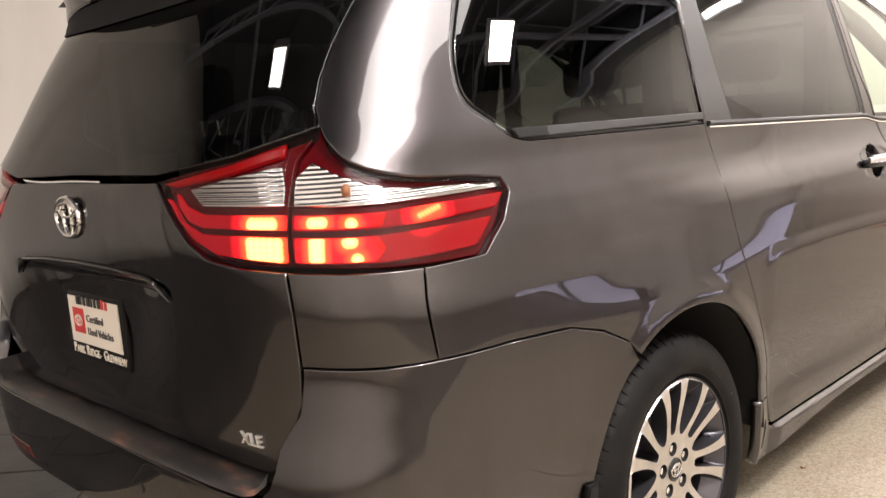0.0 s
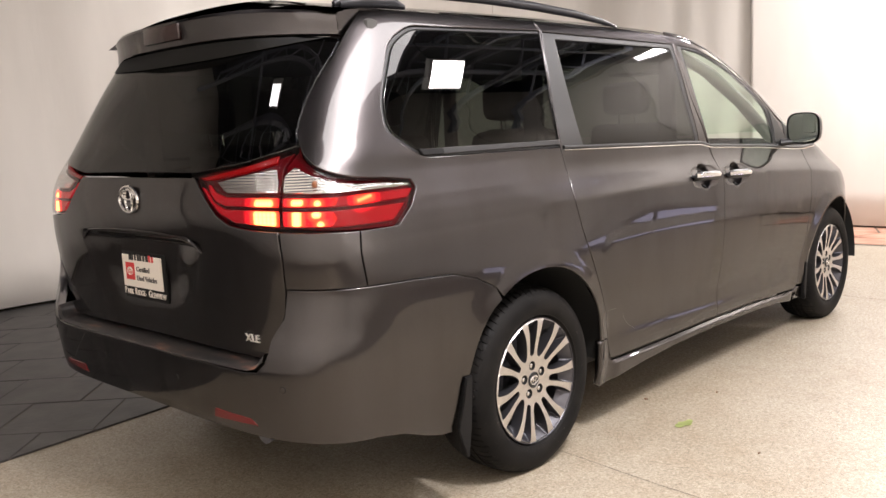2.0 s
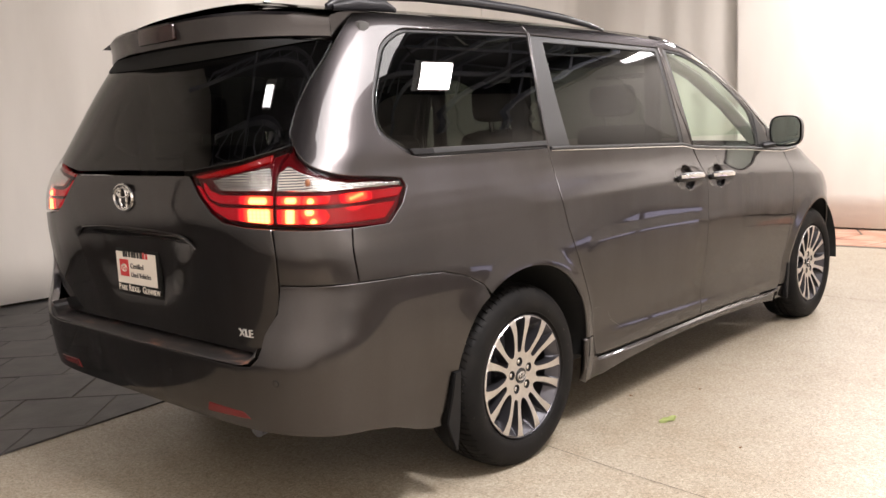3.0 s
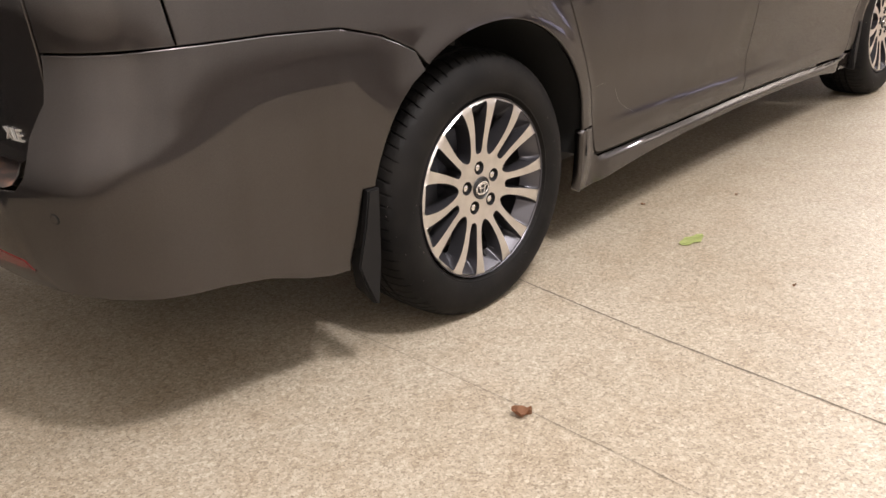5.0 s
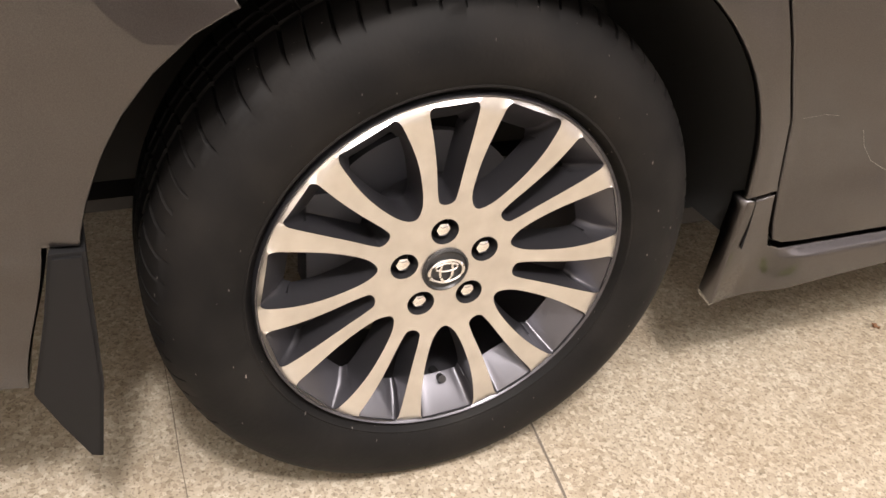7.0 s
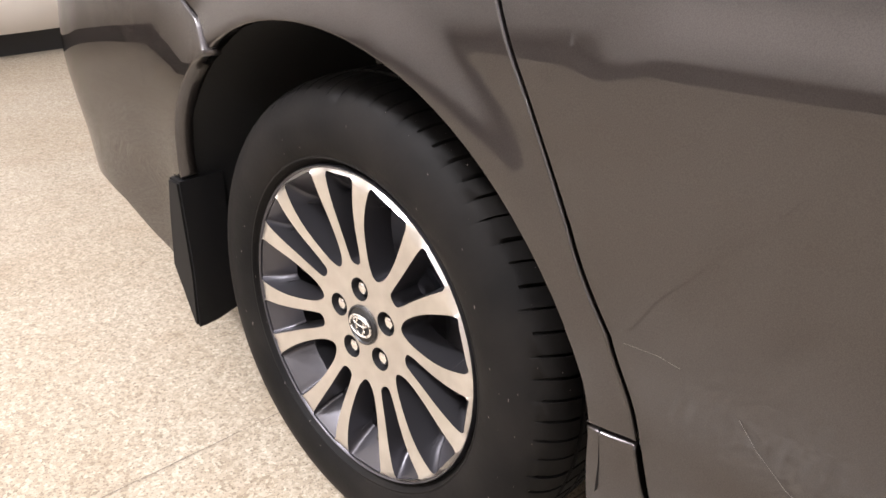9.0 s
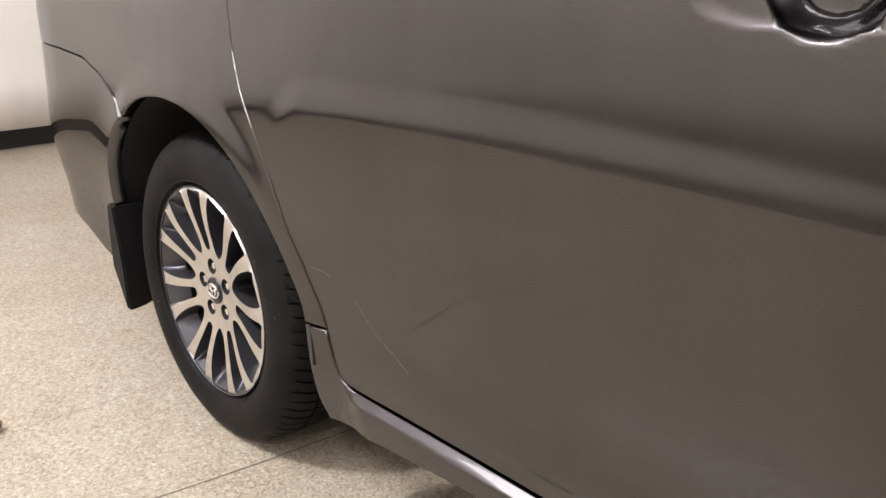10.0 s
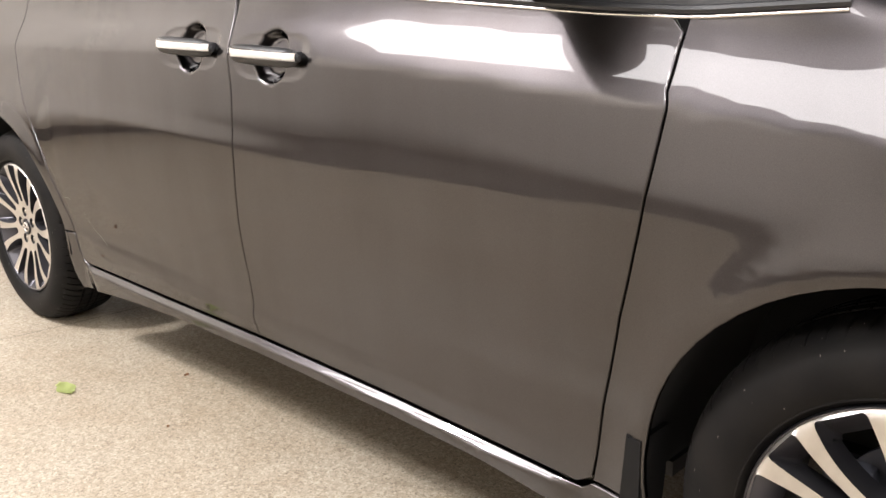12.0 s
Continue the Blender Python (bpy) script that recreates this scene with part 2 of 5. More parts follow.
def surf(t, z, bumper=False):
    """Places on the right half of the body, t metres along the waist from the middle of the tail."""
    t, z = np.asarray(t, float), np.asarray(z, float)
    phi = np.interp(np.abs(t), ALONG, PHI)
    r = radial(phi, z, bumper)
    return np.stack([np.sign(t) * r * np.sin(phi), MID - r * np.cos(phi), z], -1)


def normals(t, z, bumper=False, e=0.002):
    du = surf(t + e, z, bumper) - surf(t - e, z, bumper)
    dv = surf(t, z + e, bumper) - surf(t, z - e, bumper)
    n = np.cross(du, dv)
    return n / np.linalg.norm(n, axis=-1, keepdims=True)


def S(y, z, bumper=False):
    """(t, z) of a place on the flank."""
    x = width_at(np.array([float(y)]), np.array([float(z)]), bumper)[0]
    return (float(np.interp(math.atan2(max(x, 0.0), MID - y), PHI, ALONG)), z)


def R(x, z, bumper=False):
    """(t, z) of a place on the tail."""
    lo, hi = -1.3, -0.2
    for _ in range(30):
        y = (lo + hi) / 2
        if width_at(np.array([y]), np.array([float(z)]), bumper)[0] < abs(x):
            lo = y
        else:
            hi = y
    return (math.copysign(float(np.interp(math.atan2(abs(x), MID - y), PHI, ALONG)), x), z)


def rounded(points, radius, steps=5):
    """A closed outline with its corners rounded; radius: one for all, or one a point."""
    n, out = len(points), []
    for i, p in enumerate(points):
        a, b, c = (np.array(points[(i + k) % n], float) for k in (-1, 0, 1))
        r = radius[i] if isinstance(radius, (list, tuple)) else radius
        la, lc = np.linalg.norm(a - b), np.linalg.norm(c - b)
        r = min(r, 0.45 * la, 0.45 * lc)
        p0, p1 = b + (a - b) / la * r, b + (c - b) / lc * r
        for s in np.linspace(0, 1, steps + 1):
            out.append((1 - s) ** 2 * p0 + 2 * s * (1 - s) * b + s**2 * p1)
    return np.array(out)


def resampled(poly, step):
    out = []
    for a, b in zip(poly, np.roll(poly, -1, 0)):
        d = np.linalg.norm(b - a)
        if d < 1e-6:
            continue
        k = max(1, int(math.ceil(d / step)))
        out += [a + (b - a) * j / k for j in range(k)]
    return np.array(out)


def inside(points, poly):
    x, y = points.T
    hit = np.zeros(len(points), bool)
    for (ax, ay), (bx, by) in zip(poly, np.roll(poly, -1, 0)):
        if ay == by:
            continue
        hit ^= ((ay > y) != (by > y)) & (x < (bx - ax) * (y - ay) / (by - ay) + ax)
    return hit


def area2(poly):
    x, y = poly.T
    return 0.5 * np.sum(x * np.roll(y, -1) - np.roll(x, -1) * y)


def shrunk(poly, e):
    """The outline (anticlockwise) moved inwards by e."""
    d = np.roll(poly, -1, 0) - np.roll(poly, 1, 0)
    n = np.stack([-d[:, 1], d[:, 0]], 1) / (np.linalg.norm(d, axis=1, keepdims=True) + 1e-12)
    return poly + e * n


def flat_fill(loops, grid, fine=()):
    """Triangles that fill the first loop but for the others. Returns points and triangles; the loops' points come first."""
    from mathutils.geometry import delaunay_2d_cdt

    pts, edges = [], []
    for loop in loops:
        k = len(pts)
        pts += list(loop)
        edges += [(k + i, k + (i + 1) % len(loop)) for i in range(len(loop))]
    pts = np.array(pts)
    lo, hi = pts.min(0), pts.max(0)
    gx, gy = np.meshgrid(np.arange(lo[0] + grid / 2, hi[0], grid), np.arange(lo[1] + grid / 2, hi[1], grid))
    inner = np.stack([gx.ravel(), gy.ravel()], 1)
    for cx, cy, rx, ry, fs in fine:
        inner = inner[(np.abs(inner[:, 0] - cx) > rx) | (np.abs(inner[:, 1] - cy) > ry)]
        gx, gy = np.meshgrid(np.arange(cx - rx, cx + rx + fs / 2, fs), np.arange(cy - ry, cy + ry + fs / 2, fs))
        inner = np.concatenate([inner, np.stack([gx.ravel(), gy.ravel()], 1)])
    keep = inside(inner, loops[0])
    for loop in loops[1:]:
        keep &= ~inside(inner, loop)
    inner = inner[keep]
    if len(inner):
        near = np.full(len(inner), 9.0)
        for p in pts:
            near = np.minimum(near, np.abs(inner - p).max(1))
        inner = inner[near > min([grid, *(q[4] for q in fine)]) * 0.45]
    every = np.concatenate([pts, inner]) if len(inner) else pts
    v, _, f, *_ = delaunay_2d_cdt([Vector(p) for p in every], edges, [], 0, 1e-7)
    v = np.array([tuple(p) for p in v])
    f = np.array([tuple(p) for p in f])
    mid = v[f].mean(1)
    keep = inside(mid, loops[0])
    for loop in loops[1:]:
        keep &= ~inside(mid, loop)
    return v, f[keep]


def skin(name, outline, mat, parent, holes=(), gap=0.0016, depth=0.012, proud=0.0, grid=0.03, step=0.014, bumper=False, sides=(1, -1), label="", place=surf, fine=()):
    """A panel of the body within an outline in (t, z), with rounded, turned-in edges; sides: which halves of the car get one."""
    loops = []
    for k, loop in enumerate([outline, *holes]):
        loop = resampled(np.array(loop, float), step)
        want = 1 if k == 0 else -1
        if area2(loop) * want < 0:
            loop = loop[::-1]
        loops.append(shrunk(loop, gap))
    tops = [shrunk(loop, 0.003) for loop in loops]
    def turn(t, z, bumper, e=0.002):
        n = np.cross(place(t + e, z, bumper) - place(t - e, z, bumper), place(t, z + e, bumper) - place(t, z - e, bumper))
        return n / np.linalg.norm(n, axis=-1, keepdims=True)

    v, f = flat_fill(tops, grid, fine)
    p, n = place(v[:, 0], v[:, 1], bumper), turn(v[:, 0], v[:, 1], bumper)
    p = p + proud * n
    verts, norms, faces = [p], [n], [f]
    at, first = len(v), 0
    quads = []
    for loop, top in zip(loops, tops):
        m = len(loop)
        ids = []
        for q in top:
            ids.append(int(np.argmin(np.abs(v - q).sum(1))))
        b, bn = place(loop[:, 0], loop[:, 1], bumper), turn(loop[:, 0], loop[:, 1], bumper)
        out = np.roll(b, -1, 0) - np.roll(b, 1, 0)
        out = np.cross(out, bn)
        out /= np.linalg.norm(out, axis=1, keepdims=True) + 1e-12
        r1, r2 = b + (proud - 0.0022) * bn, b + (proud - depth) * bn
        verts += [r1, r2]
        norms += [out * 0.9 + bn * 0.45, out]
        for i in range(m):
            j = (i + 1) % m
            if ids[i] != ids[j]:
                quads.append((ids[i], at + i, at + j, ids[j]))
            quads.append((at + i, at + m + i, at + m + j, at + j))
        at += 2 * m
    verts, norms = np.concatenate(verts), np.concatenate(norms)
    norms /= np.linalg.norm(norms, axis=1, keepdims=True)
    made = []
    for side in sides:
        w = verts * (side, 1, 1)
        fs = [tuple(q) for q in f] + quads
        if side < 0:
            fs = [q[::-1] for q in fs]
        me = bpy.data.meshes.new(name)
        me.from_pydata(w.tolist(), [], [tuple(int(i) for i in q) for q in fs])
        me.polygons.foreach_set("use_smooth", [True] * len(me.polygons))
        me.materials.append(mat)
        me.update()
        me.normals_split_custom_set_from_vertices((norms * (side, 1, 1)).tolist())
        ob = new(name, me)
        ob.parent = parent
        made.append(tagged(ob, label))
    return made


# ---- the room ----
X0, X1, Y0, Y1 = -4.45, 5.4, -3.95, 7.35
CONCRETE = material("aggregate_concrete", (0.5, 0.44, 0.34), 0.5)
_peb = speckle(CONCRETE, 155, [(0.205, 0.173, 0.128), (0.30, 0.258, 0.197), (0.35, 0.308, 0.243), (0.445, 0.40, 0.328)], [0.05, 0.35, 0.65, 0.95], kind="ShaderNodeTexVoronoi")
_grit = speckle(CONCRETE, 230, [(0.22, 0.18, 0.14), (1, 1, 1)], [0.30, 0.46], 3)
_tone = speckle(CONCRETE, 1.3, [(0.90, 0.87, 0.83), (1, 1, 1)], [0.35, 0.65], 8)
_stain = speckle(CONCRETE, 7, [(0.92, 0.89, 0.86), (1, 1, 1)], [0.30, 0.55], 6)
_x1 = mix(CONCRETE, _peb, _grit, 0.78, "MULTIPLY")
_x2 = CONCRETE.node_tree.nodes.new("ShaderNodeMix")
_x2.data_type, _x2.blend_type = "RGBA", "MULTIPLY"
_x2.inputs["Factor"].default_value = 1.0
wire(CONCRETE, _x1, 2, _x2, 6)
wire(CONCRETE, mix(CONCRETE, _tone, _stain, 1.0, "MULTIPLY"), 2, _x2, 7)
wire(CONCRETE, _x2, 2, bsdf(CONCRETE), "Base Color")
_gloss = speckle(CONCRETE, 60, [(0.28, 0.28, 0.28), (0.62, 0.62, 0.62)], [0.3, 0.7], 6)
wire(CONCRETE, _gloss, "Color", bsdf(CONCRETE), "Roughness")
bump(CONCRETE, 220, 0.35, 0.0012, 2)
SLATE = material("dark_slate", (0.035, 0.034, 0.036), 0.5)
_s1 = speckle(SLATE, 6, [(0.028, 0.026, 0.0255), (0.080, 0.074, 0.070)], [0.3, 0.75], 10)
_s2 = speckle(SLATE, 1.2, [(0.65, 0.65, 0.65), (1, 1, 1)], [0.35, 0.65], 3)
wire(SLATE, mix(SLATE, _s1, _s2, 1.0, "MULTIPLY"), 2, bsdf(SLATE), "Base Color")
bump(SLATE, 40, 0.4, 0.003, 6)
FLAGSTONE = material("red_flagstone", (0.36, 0.17, 0.11), 0.6)
wire(FLAGSTONE, speckle(FLAGSTONE, 3, [(0.22, 0.10, 0.07), (0.42, 0.22, 0.15), (0.40, 0.30, 0.22)], [0.3, 0.5, 0.7], 8), "Color", bsdf(FLAGSTONE), "Base Color")
bump(FLAGSTONE, 30, 0.4, 0.003, 6)
CURTAIN = material("white_curtain", (0.70, 0.66, 0.61), 0.85)
wire(CURTAIN, speckle(CURTAIN, 1.4, [(0.64, 0.60, 0.545), (0.77, 0.725, 0.665)], [0.3, 0.7], 5, (1, 1, 0.25)), "Color", bsdf(CURTAIN), "Base Color")
bump(CURTAIN, 3.0, 0.35, 0.03, 4, (1, 1, 0.2))
DECK = material("ceiling_deck", (0.17, 0.175, 0.20), 0.6, 0.1)
DARK = material("dark_steel", (0.085, 0.088, 0.105), 0.5, 0.2)
JOIST = material("grey_steel", (0.46, 0.49, 0.58), 0.5, 0.2)
JOINT = material("joint", (0.12, 0.10, 0.08), 0.9)


def flat_sheet(bm, x0, x1, y0, y1, z, nx=1, ny=1):
    vs = [[bm.verts.new((x0 + (x1 - x0) * i / nx, y0 + (y1 - y0) * j / ny, z)) for j in range(ny + 1)] for i in range(nx + 1)]
    for i in range(nx):
        for j in range(ny):
            bm.faces.new((vs[i][j], vs[i + 1][j], vs[i + 1][j + 1], vs[i][j + 1]))
    return bm


floor = part("floor", box(bmesh.new(), X0 - 0.3, X1 + 0.3, Y0 - 0.3, Y1 + 0.3, -0.2, 0.0), CONCRETE, smooth=False)
tagged(floor, "polished beige concrete floor with exposed aggregate", "floor", kind="structure")


def drape(name, path, label, seed, top=4.5, low=0.03, amp=0.018):
    """A hanging curtain along a path of (x, y), with vertical folds."""
    bm = bmesh.new()
    pts, d = [], 0.0
    for a, b in zip(path, path[1:]):
        a, b = Vector((*a, 0)), Vector((*b, 0))
        k = max(2, int((b - a).length / 0.04))
        for i in range(k):
            pts.append((a.lerp(b, i / k), (b - a).normalized()))
    pts.append((b, (b - a).normalized()))
    cols = []
    zs = [low, 0.4, 0.9, 1.5, 2.2, 3.0, 3.8, top]
    for p, along in pts:
        side = Vector((-along.y, along.x, 0))
        d += 0.04
        col = []
        for z in zs:
            w = noise.noise((d * 1.1, seed, z * 0.12)) * 1.6 + noise.noise((d * 3.1, seed + 7, z * 0.2)) * 0.6
            col.append(bm.verts.new(p + side * amp * w * (1.25 - 0.12 * z) + Vector((0, 0, z))))
        cols.append(col)
    for p, q in zip(cols, cols[1:]):
        for j in range(len(zs) - 1):
            bm.faces.new((p[j], q[j], q[j + 1], p[j + 1]))
    ob = part(name, bm, CURTAIN)
    ob.modifiers.new("thick", "SOLIDIFY").thickness = 0.004
    return tagged(ob, label, "curtain", kind="structure")


def bend(cx, cy, r, a0, a1, n=10):
    return [(cx + r * math.cos(radians(a)), cy + r * math.sin(radians(a))) for a in np.linspace(a0, a1, n)]


drape("wall_west", [(X0, Y0 + 0.05), (X0, Y1 - 1.0), *bend(X0 + 1.0, Y1 - 1.0, 1.0, 180, 100), (X0 + 1.0, Y1), (-1.4, Y1)], "off-white hanging fabric backdrop with soft vertical folds", 1, amp=0.055)
drape("wall_north", [(-1.42, Y1 - 0.075), (3.88, Y1 - 0.075)], "smooth white fabric backdrop, brightly lit", 2, amp=0.004)
for k, (path, low) in enumerate((([(3.86, Y1 - 0.02), (X1, Y1 - 0.02)], 0.33), ([(X1, Y1), (X1, 5.83)], 0.03), ([(X1, 5.83), (X1, 4.07)], 0.33))):
    drape("wall_corner", path, "off-white hanging fabric" + (" that ends above the floor" if low > 0.1 else " backdrop in the corner"), 5 + k, low=low)
drape("wall_east", [(X1, 4.07), (X1, Y0 + 1.4), *bend(X1 - 1.4, Y0 + 1.4, 1.4, 0, -86, 14)], "off-white hanging fabric backdrop", 3)
drape("wall_south", [(X1 - 1.25, Y0), (X0, Y0)], "cream hanging curtain with vertical folds over a dark base", 4, amp=0.04, low=0.13)
tagged(part("baseboard", box(bmesh.new(), X0, X1, Y0 - 0.16, Y0 - 0.08, 0.0, 0.2), BLACK), "dark base strip under the curtain", "baseboard", kind="structure")

tagged(part("ceiling", box(bmesh.new(), X0 - 0.3, X1 + 0.3, Y0 - 0.3, Y1 + 0.3, 4.95, 5.05), DECK), "dark ceiling deck", "ceiling", kind="structure")
for y in np.arange(Y0 + 0.6, Y1, 1.25):
    bm = bmesh.new()
    for z in (4.15, 4.65):
        box(bm, X0, X1, y - 0.035, y + 0.035, z - 0.03, z + 0.03)
    xs = np.arange(X0, X1, 0.5)
    for i, (a, b) in enumerate(zip(xs, xs[1:])):
        za, zb = (4.15, 4.65) if i % 2 else (4.65, 4.15)
        tube(bm, [(a, y, za), (b, y, zb)], 0.018, 5)
    tagged(part("ceiling_joist", bm, JOIST), "grey steel bar joist under the ceiling", "joist", kind="structure")
for x in (-2.4, 0.6, 1.4, 2.6, 3.7, 4.6):
    tagged(part("ceiling_pipe", tube(bmesh.new(), [(x, Y0, 4.45), (x, Y1, 4.45)], 0.05, 8), JOIST), "grey pipe run along the ceiling", "pipe", kind="structure")
for wall, x0, x1, y0, y1 in (("wall_outer", X0 - 0.3, X0 - 0.2, Y0 - 0.3, Y1 + 0.3), ("wall_outer", X1 + 0.2, X1 + 0.3, Y0 - 0.3, Y1 + 0.3), ("wall_outer", X0 - 0.3, X1 + 0.3, Y0 - 0.3, Y0 - 0.2), ("wall_outer", X0 - 0.3, X1 + 0.3, Y1 + 0.2, Y1 + 0.3)):
    tagged(part(wall, box(bmesh.new(), x0, x1, y0, y1, 0, 5), DARK, smooth=False), "plain dark wall behind the curtain", "wall", kind="structure")
# added bluish glow panes in the wall below raised curtains, for the car's reflections
BLUE_GLOW = material("bluish_glow", (0.6, 0.6, 0.7), 0.3)
bsdf(BLUE_GLOW).inputs["Emission Color"].default_value = (0.76, 0.73, 1.0, 1)
bsdf(BLUE_GLOW).inputs["Emission Strength"].default_value = 2.5
for name, spots in (("glow_panes_1", [(x, Y1 + 0.15, 0.0) for x in (4.34, 5.22)]), ("glow_panes_2", [(X1 + 0.15, y, 90.0) for y in (4.51, 5.39)])):
    holder = tagged(new(name), "unseen low strip of bluish glow panes in dark frames that the car reflects", "window", kind="structure")
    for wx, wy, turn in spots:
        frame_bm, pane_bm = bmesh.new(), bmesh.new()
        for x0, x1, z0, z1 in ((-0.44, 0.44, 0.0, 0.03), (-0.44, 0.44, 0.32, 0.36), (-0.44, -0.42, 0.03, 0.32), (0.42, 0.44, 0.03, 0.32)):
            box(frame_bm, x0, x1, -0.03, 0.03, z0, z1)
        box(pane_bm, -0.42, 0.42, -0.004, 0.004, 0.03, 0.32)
        for piece, bm, mat in (("pane_frame", frame_bm, DARK), ("pane", pane_bm, BLUE_GLOW)):
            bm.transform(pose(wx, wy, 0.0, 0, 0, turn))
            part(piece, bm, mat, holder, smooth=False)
HOUSING = material("white_housing", (0.7, 0.7, 0.7), 0.5)
for lx, ly, wide, deep, power in LIGHTS:
    h, k = wide / 2 + 0.03, deep / 2 + 0.03
    lamp_body = part("ceiling_light", box(bmesh.new(), lx - h, lx + h, ly - k, ly + k, CEIL - 0.09, CEIL + 0.0, 0.01), HOUSING)
    tagged(lamp_body, "square white LED panel light hung from the joists, out of view", "ceiling light", "ceiling lights")
    part("hanger", tube(bmesh.new(), [(lx, ly, CEIL - 0.01), (lx, ly, 4.96)], 0.012), DARK, lamp_body)

for turned, wide, deep, power in FLOODS:
    bm = box(bmesh.new(), -wide / 2 - 0.03, wide / 2 + 0.03, -deep / 2 - 0.03, deep / 2 + 0.03, 0.012, 0.08, 0.01)
    bm.transform(turned)
    lamp_body = tagged(part("flood_lamp", bm, HOUSING), "white flood light hung from the ceiling, tipped" + (" towards the curtain, added as fill" if max(wide, deep) > 1 else " towards the car"), "ceiling light", "flood lights")
    at = turned @ Vector((0, 0, 0.07))
    part("hanger", tube(bmesh.new(), [at, (at.x, at.y, 4.96)], 0.012), DARK, lamp_body)

# ---- the minivan ----
van = tagged(new("minivan"), "dark grey metallic minivan with lit tail lamps and tinted rear windows", "car")
ARCH = {0.0: 0.424, 3.03: 0.403}


def arch_line(w, a0, a1, n=30):
    radii = [(a, ARCH[w] + (0.006 * float(ramp(a, 85.0, 123.0)) if w < 1 else 0.0)) for a in np.linspace(a0, a1, n)]
    return [S(w + r * math.cos(radians(a)), 0.358 + r * math.sin(radians(a))) for a, r in radii]


# seams of the flank, front to back, as (y, z)
B_SEAM = [(1.497, 0.300), (1.490, 0.36), (1.486, 0.45), (1.492, 0.57), (1.506, 0.73), (1.518, 0.93), (1.503, 1.05), (1.478, 1.155)]
C_SEAM = [(0.262, 1.205), (0.265, 1.08), (0.276, 0.90), (0.336, 0.76), (0.393, 0.64), (0.444, 0.53), (0.480, 0.41), (0.495, 0.35)]
QUARTER_GLASS = rounded([S(-0.40, 1.650), S(0.335, 1.665), S(0.262, 1.222), S(-0.50, 1.232), S(-0.625, 1.31), S(-0.615, 1.40), S(-0.50, 1.60)], [0.05, 0.01, 0.01, 0.06, 0.06, 0.10, 0.08])
MID_GLASS = rounded([S(0.425, 1.645), S(1.362, 1.635), S(1.365, 1.180), S(0.425, 1.212)], 0.012)
FRONT_GLASS = rounded([S(1.465, 1.640), S(1.66, 1.620), S(1.90, 1.540), S(2.12, 1.42), S(2.24, 1.325), S(2.27, 1.130), S(1.498, 1.161)], [0.015, 0.1, 0.1, 0.1, 0.03, 0.02, 0.012])
LAMP_LOW = [R(0.800, 1.036), S(-0.827, 1.028), S(-0.68, 1.024), S(-0.605, 1.078), S(-0.566, 1.128), S(-0.580, 1.155), S(-0.68, 1.168), S(-0.765, 1.174), R(0.912, 1.183), R(0.870, 1.206), R(0.830, 1.238), R(0.800, 1.266)]

PILLAR = [R(0.768, 1.317), R(0.755, 1.37), R(0.750, 1.43), R(0.750, 1.50), R(0.752, 1.575), R(0.738, 1.68)]


def smoothed(line, times=2):
    """An open line with its corners cut."""
    line = [np.array(p, float) for p in line]
    for _ in range(times):
        out = [line[0]]
        for a, b in zip(line, line[1:]):
            out += [0.75 * a + 0.25 * b, 0.25 * a + 0.75 * b]
        line = out + [line[-1]]
    return [tuple(p) for p in line]


LAMP_LOW = LAMP_LOW[:6] + smoothed(LAMP_LOW[6:] + PILLAR[:1], 1)[:-1]
quarter = [S(-0.827, 1.022)] + LAMP_LOW[2:] + PILLAR + [S(-0.56, 1.712), S(-0.2, 1.718), S(0.335, 1.722), S(0.345, 1.67), S(0.262, 1.205)] + [S(*p) for p in C_SEAM[1:7]] + [S(0.4205, 0.409)] + arch_line(0.0, 7.5, 123) + [S(-0.27, 0.757), S(-0.36, 0.803), S(-0.47, 0.834), S(-0.64, 0.847), S(-0.827, 0.853)]
skin("quarter_panel", quarter, PAINT, van, [rounded([S(-0.41, 1.66), S(0.335, 1.676), S(0.268, 1.214), S(-0.50, 1.222), S(-0.635, 1.305), S(-0.625, 1.40), S(-0.51, 1.61)], [0.05, 0.005, 0.005, 0.06, 0.06, 0.10, 0.08])], label="dark grey metallic quarter panel", grid=0.018, fine=[(S(-0.13, 1.10)[0], 1.105, 0.42, 0.085, 0.011), (R(0.86, 1.35)[0] + 0.05, 1.33, 0.17, 0.135, 0.010)])
skin("corner_panel", [S(-0.827, 0.853), S(-0.827, 1.022), R(0.800, 1.030), R(0.804, 0.95), R(0.799, 0.853)], PAINT, van)
CUPS = ((1.335, 1.022), (1.670, 1.008))


def door_surf(t, z, bumper=False):
    """The flank with a hollow behind each door handle."""
    p = surf(t, z, bumper)
    for cy, cz in CUPS:
        a = np.abs((p[..., 1] - cy) / 0.135) ** 3.5 + np.abs((z - cz + 0.004) / 0.050) ** 3.5
        b = np.hypot((p[..., 1] - cy) / 0.066, (z - cz + 0.004) / 0.064)
        p[..., 0] -= 0.0035 * (1 - ramp(a, 0.45, 1.15)) + 0.026 * (1 - ramp(b, 0.55, 1.0))
    return p


def gate_surf(t, z, bumper=False):
    """The tail with a hollow for the number plate."""
    p = surf(t, z, bumper)
    x = np.abs(p[..., 0])
    w = 0.33 + 0.42 * (z - 0.76)
    p[..., 1] += 0.026 * ramp(z, 0.640, 0.880) * (1 - ramp(z, 0.968, 0.992)) * (1 - ramp(x, w - 0.20, w + 0.05))
    return p


